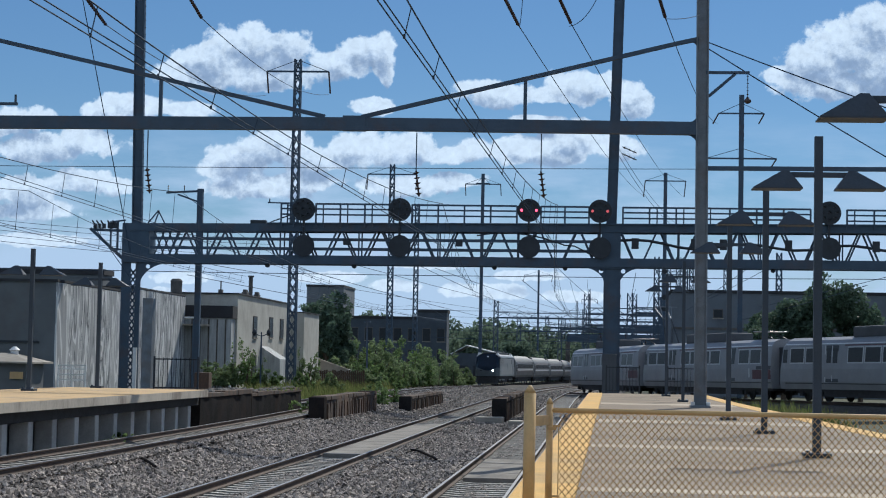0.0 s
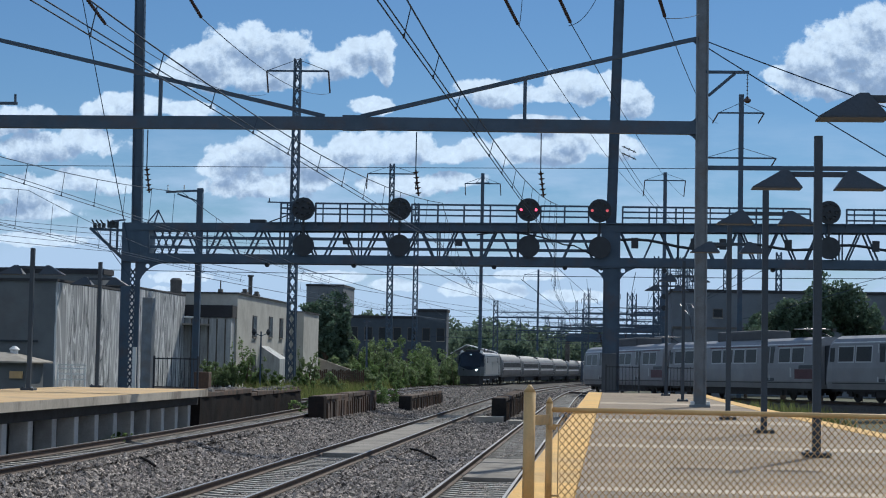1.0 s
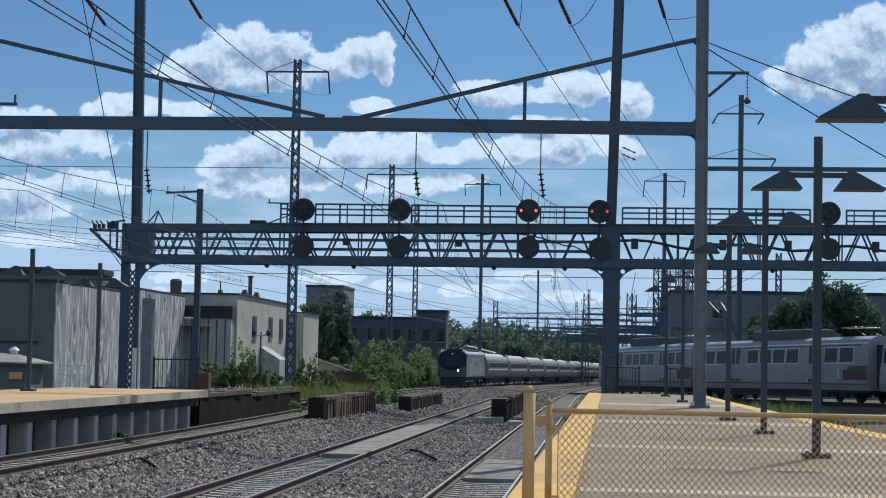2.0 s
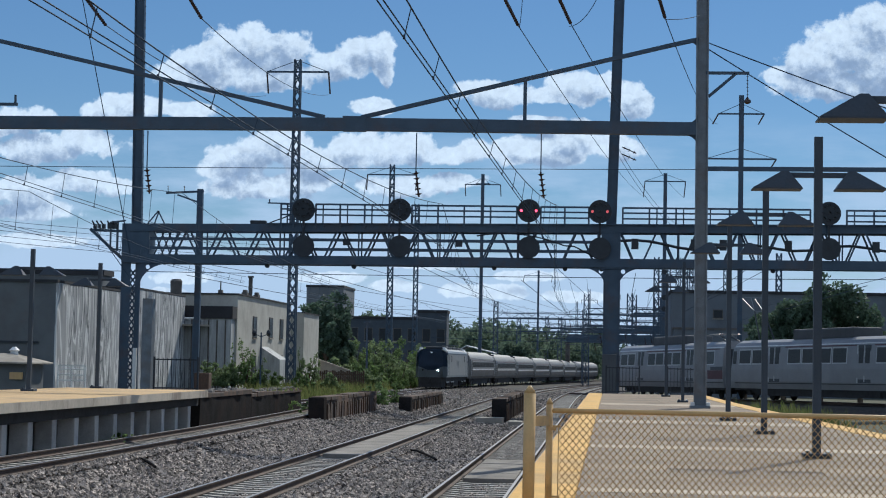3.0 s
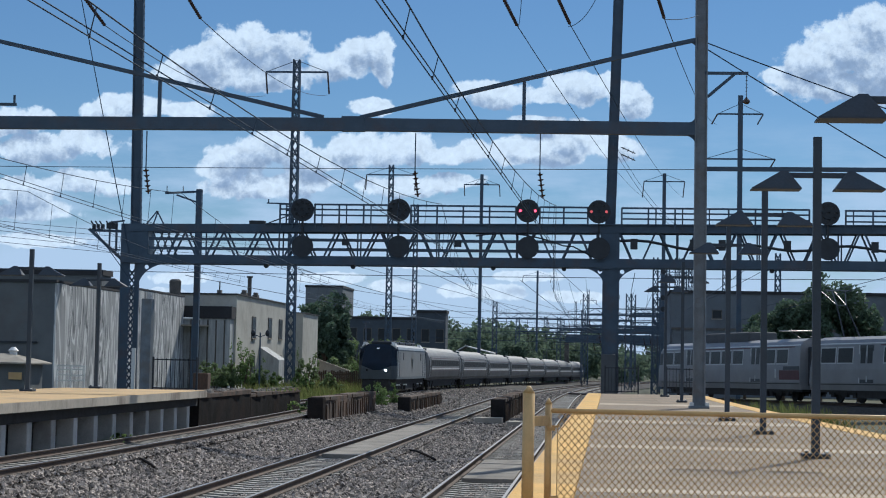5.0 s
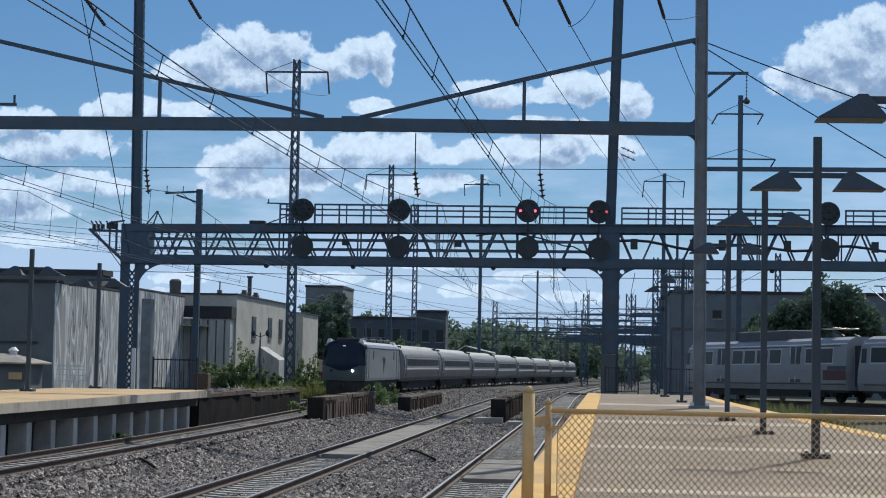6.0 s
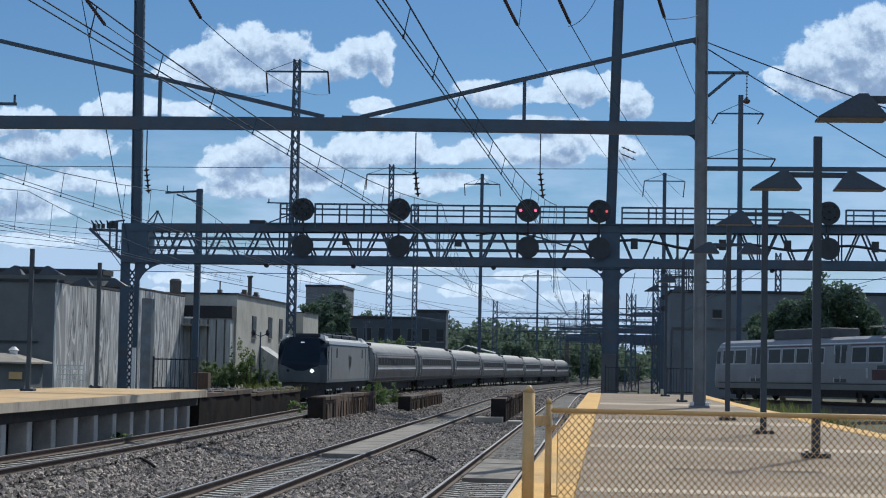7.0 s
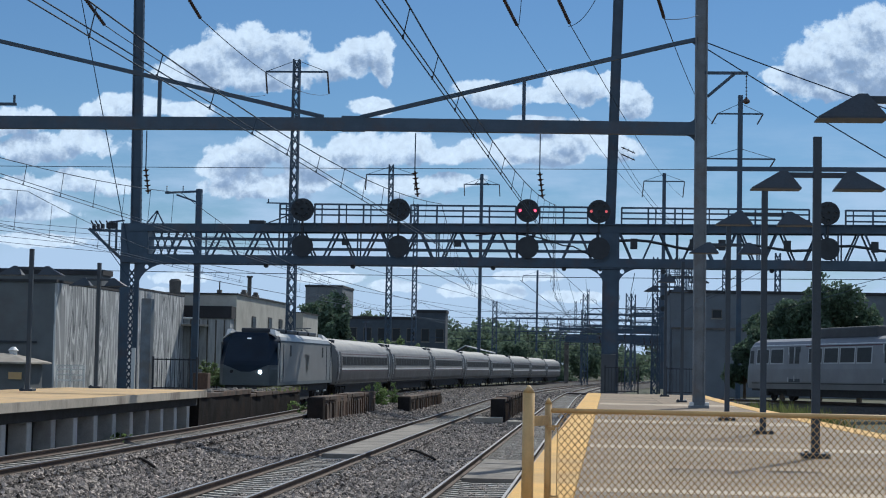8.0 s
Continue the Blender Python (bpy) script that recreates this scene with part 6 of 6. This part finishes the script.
for x, y, k in ((-13.5, 110, 41), (-13.9, 113.5, 42), (-13.3, 117, 43), (-14.9, 88, 44), (-14.4, 94.5, 45), (-13.95, 52.5, 46), (-14.0, 54.2, 47)):
    shrub(x, y, -.1, 1.45 if k < 44 else .7 if k < 46 else .45, 1.3 if k < 46 else .5, k, LEAF, "low weeds growing between the tracks", 1500 if k < 46 else 300, .06, 8)

# far woods
woods = thing("woods", "green woods in the distance, paled for haze", "woods", "", "stuff")
rng = np.random.default_rng(7)
blobs = []
for k in range(90):
    x, y = rng.uniform(-75, 70), rng.uniform(430, 560)
    low = 2.0 < x * 480 / y < 19.0
    blobs.append((x, y, rng.uniform(.8, 4.6) if low else rng.uniform(2.4, 8.3) + (1.5 if x < -22 else 0), rng.uniform(4, 8) * (.6 if low else 1), rng.uniform(4, 8), rng.uniform(3, 5.5) * (.75 if low else 1)))
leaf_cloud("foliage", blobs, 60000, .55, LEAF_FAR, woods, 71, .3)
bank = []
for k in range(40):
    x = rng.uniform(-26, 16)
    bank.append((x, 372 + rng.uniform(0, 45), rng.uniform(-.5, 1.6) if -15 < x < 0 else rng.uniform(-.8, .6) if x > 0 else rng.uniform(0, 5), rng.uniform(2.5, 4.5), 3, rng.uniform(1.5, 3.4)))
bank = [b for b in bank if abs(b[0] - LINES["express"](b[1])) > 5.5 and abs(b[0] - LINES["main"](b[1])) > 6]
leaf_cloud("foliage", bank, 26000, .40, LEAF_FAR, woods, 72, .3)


def grass(name, label, x0, x1, y0, y1, zf, n, h, seed, mat):
    rng = np.random.default_rng(seed)
    x, y = rng.uniform(x0, x1, n), rng.uniform(y0, y1, n)
    hh = h * (.35 + .8 * rng.random(n) ** 2)
    lean = rng.normal(size=(n, 2)) * .25 * hh[:, None]
    w = .012 + .02 * rng.random(n)
    z = np.array([zf(a, b) for a, b in zip(x, y)])
    v = np.stack([np.stack([x - w, y, z], 1), np.stack([x + w, y, z], 1), np.stack([x + lean[:, 0] * .5 + w * .6, y + lean[:, 1] * .5, z + hh * .6], 1), np.stack([x + lean[:, 0], y + lean[:, 1], z + hh], 1)], 1).reshape(-1, 3)
    f = np.arange(n * 4).reshape(-1, 4)
    me = bpy.data.meshes.new(name)
    me.from_pydata(v.tolist(), [], np.concatenate([f[:, [0, 1, 2]], f[:, [0, 2, 3]]]).tolist())
    me.materials.append(mat)
    return tagged(new(name, me), label, "grass", "", "stuff")


gz = lambda x, y: ground_height(x, y) + .05
grass("tall_grass", "tall dry and green grass beside the platform", 6.4, 9.6, 70, 92, lambda x, y: .1, 2800, .95, 5, GRASS)
grass("tall_grass", "weeds along the curve beside the scrub", -23.5, -19.5, 118, 215, gz, 9000, .9, 6, GRASS)
grass("tall_grass", "weeds at the platform end", -.4, 9, 94, 108, gz, 5000, .8, 8, GRASS)
grass("tall_grass", "weeds on the old platform", -15.7, -14.5, 70, 92, lambda x, y: 1.12, 500, .22, 9, GRASS)

# ---- ties and stones, last ----
TIES = tie_mesh()
for key, ya, yb in (("right", 20, 118), ("main", 22, 128), ("left", 28, 112)):
    y = ya
    while y < yb:
        f = LINES[key]
        mesh_part("tie", TIES, TRACKS[key], f(y), y, level(key, y) + .0, math.degrees(math.atan(-(f(y + .5) - f(y - .5)))))
        y += .61

# ties farther off, too small to tell apart
far_ties = bmesh.new()
for key, ya, yb in (("right", 118, 260), ("main", 128, 260), ("left", 112, 168), ("express", 62, 260)):
    y = ya
    while y < yb:
        x, z = LINES[key](y), level(key, y)
        box(far_ties, x - 1.29, x + 1.29, y - .12, y + .12, z - .34, z - .165)
        y += .61
tagged(part("concrete_ties", far_ties, TIE), "pale concrete ties under the distant tracks", "ties", "", "stuff")


def stones(x0, x1, y0, y1, n, size, seed, zf):
    rng = np.random.default_rng(seed)
    x, y = rng.uniform(x0, x1, n), y0 + (y1 - y0) * rng.random(n) ** 1.3
    keep = np.array([min(abs(abs(a - LINES[k](b)) - .7525) for k in ("main", "right", "left")) > .10 for a, b in zip(x, y)])
    x, y = x[keep], y[keep]
    n = len(x)
    z = np.array([zf(a, b) for a, b in zip(x, y)])
    s = size * (.55 + .75 * rng.random(n))
    base = np.array([(1, 0, 0), (-1, 0, 0), (0, 1, 0), (0, -1, 0), (0, 0, .8), (0, 0, -.8)], float)
    q = base[None] * (.7 + .6 * rng.random((n, 6, 1)))
    ang = rng.random(n) * math.tau
    ca, sa = np.cos(ang)[:, None], np.sin(ang)[:, None]
    tilt = rng.normal(size=n)[:, None] * .5
    qx, qy, qz = q[..., 0], q[..., 1] * np.cos(tilt) - q[..., 2] * np.sin(tilt), q[..., 1] * np.sin(tilt) + q[..., 2] * np.cos(tilt)
    v = np.stack([x[:, None] + s[:, None] * (qx * ca - qy * sa), y[:, None] + s[:, None] * (qx * sa + qy * ca), z[:, None] + s[:, None] * qz], 2).reshape(-1, 3)
    tri = np.array([(0, 2, 4), (2, 1, 4), (1, 3, 4), (3, 0, 4), (2, 0, 5), (1, 2, 5), (3, 1, 5), (0, 3, 5)])
    f = (np.arange(n)[:, None, None] * 6 + tri[None]).reshape(-1, 3)
    me = bpy.data.meshes.new("ballast_stones")
    me.from_pydata(v.tolist(), [], f.tolist())
    me.materials.append(STONE)
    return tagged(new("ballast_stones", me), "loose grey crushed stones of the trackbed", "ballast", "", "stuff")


def bed(x, y):
    near = min(abs(x - LINES[k](y)) for k in ("main", "right", "left", "express"))
    return ground_height(x, y) + .11 + (-.01 if near < .92 else .065 if near < 1.45 else -.04 * min(1, (near - 1.45) / .8)) + .03 * noise.noise((x * 1.3, y * 1.3, 4))


stones(-15.0, -.95, 24, 72, 56000, .052, 3, bed)
stones(-19.5, .5, 125, 215, 9000, .085, 12, bed)
stones(-12.4, -8.6, 30, 75, 9000, .075, 21, bed)
stones(-6.2, -3.6, 28, 70, 7000, .072, 22, bed)
stones(-16.0, -.9, 72, 125, 17000, .066, 4, bed)


# ---- movement ----
def line_table():
    ys = np.arange(30.0, 620.0, 0.5)
    xs = np.array([LINES["express"](y) for y in ys])
    s = np.concatenate([[0], np.cumsum(np.hypot(np.diff(xs), np.diff(ys)))])
    return ys, xs, s


def motions():
    ys, xs, ss = line_table()
    at = lambda s: (float(np.interp(s, ss, xs)), float(np.interp(s, ss, ys)))
    s_of = lambda y: float(np.interp(y, ys, ss))
    gap = lambda t: s_of(246.0) - (17.1 * t - 0.055 * t * t)    # the joint between locomotive and first coach
    times = [0.5 * k for k in range(17)]

    def ride(s, half):
        (xa, ya), (xb, yb) = at(s - half), at(s + half)
        x, y = (xa + xb) / 2, (ya + yb) / 2
        return pose(x, y, level("express", y), 0, 0, math.degrees(math.atan2(xa - xb, yb - ya)))
    walk(LOCO, [(t, ride(gap(t) - 10.25, 5.6)) for t in times])
    for k, car in enumerate(COACHES):
        walk(car, [(t, ride(gap(t) + 13.0 + 26.0 * k, 9.1)) for t in times])

    def branch(s, half):
        (xa, ya, ha), (xb, yb, hb) = branch_point(s - half), branch_point(s + half)
        return pose((xa + xb) / 2, (ya + yb) / 2, branch_level(s), .55, 0, math.degrees(math.atan2(xb - xa, ya - yb)) + 180)
    for k, car in enumerate(EMUS):
        # the trailing cab end faces back along the line
        walk(car, [(t, branch(18.0 + 26.2 * k + 6.28 * t - 0.04 * t * t, 8.9)) for t in times])


motions()
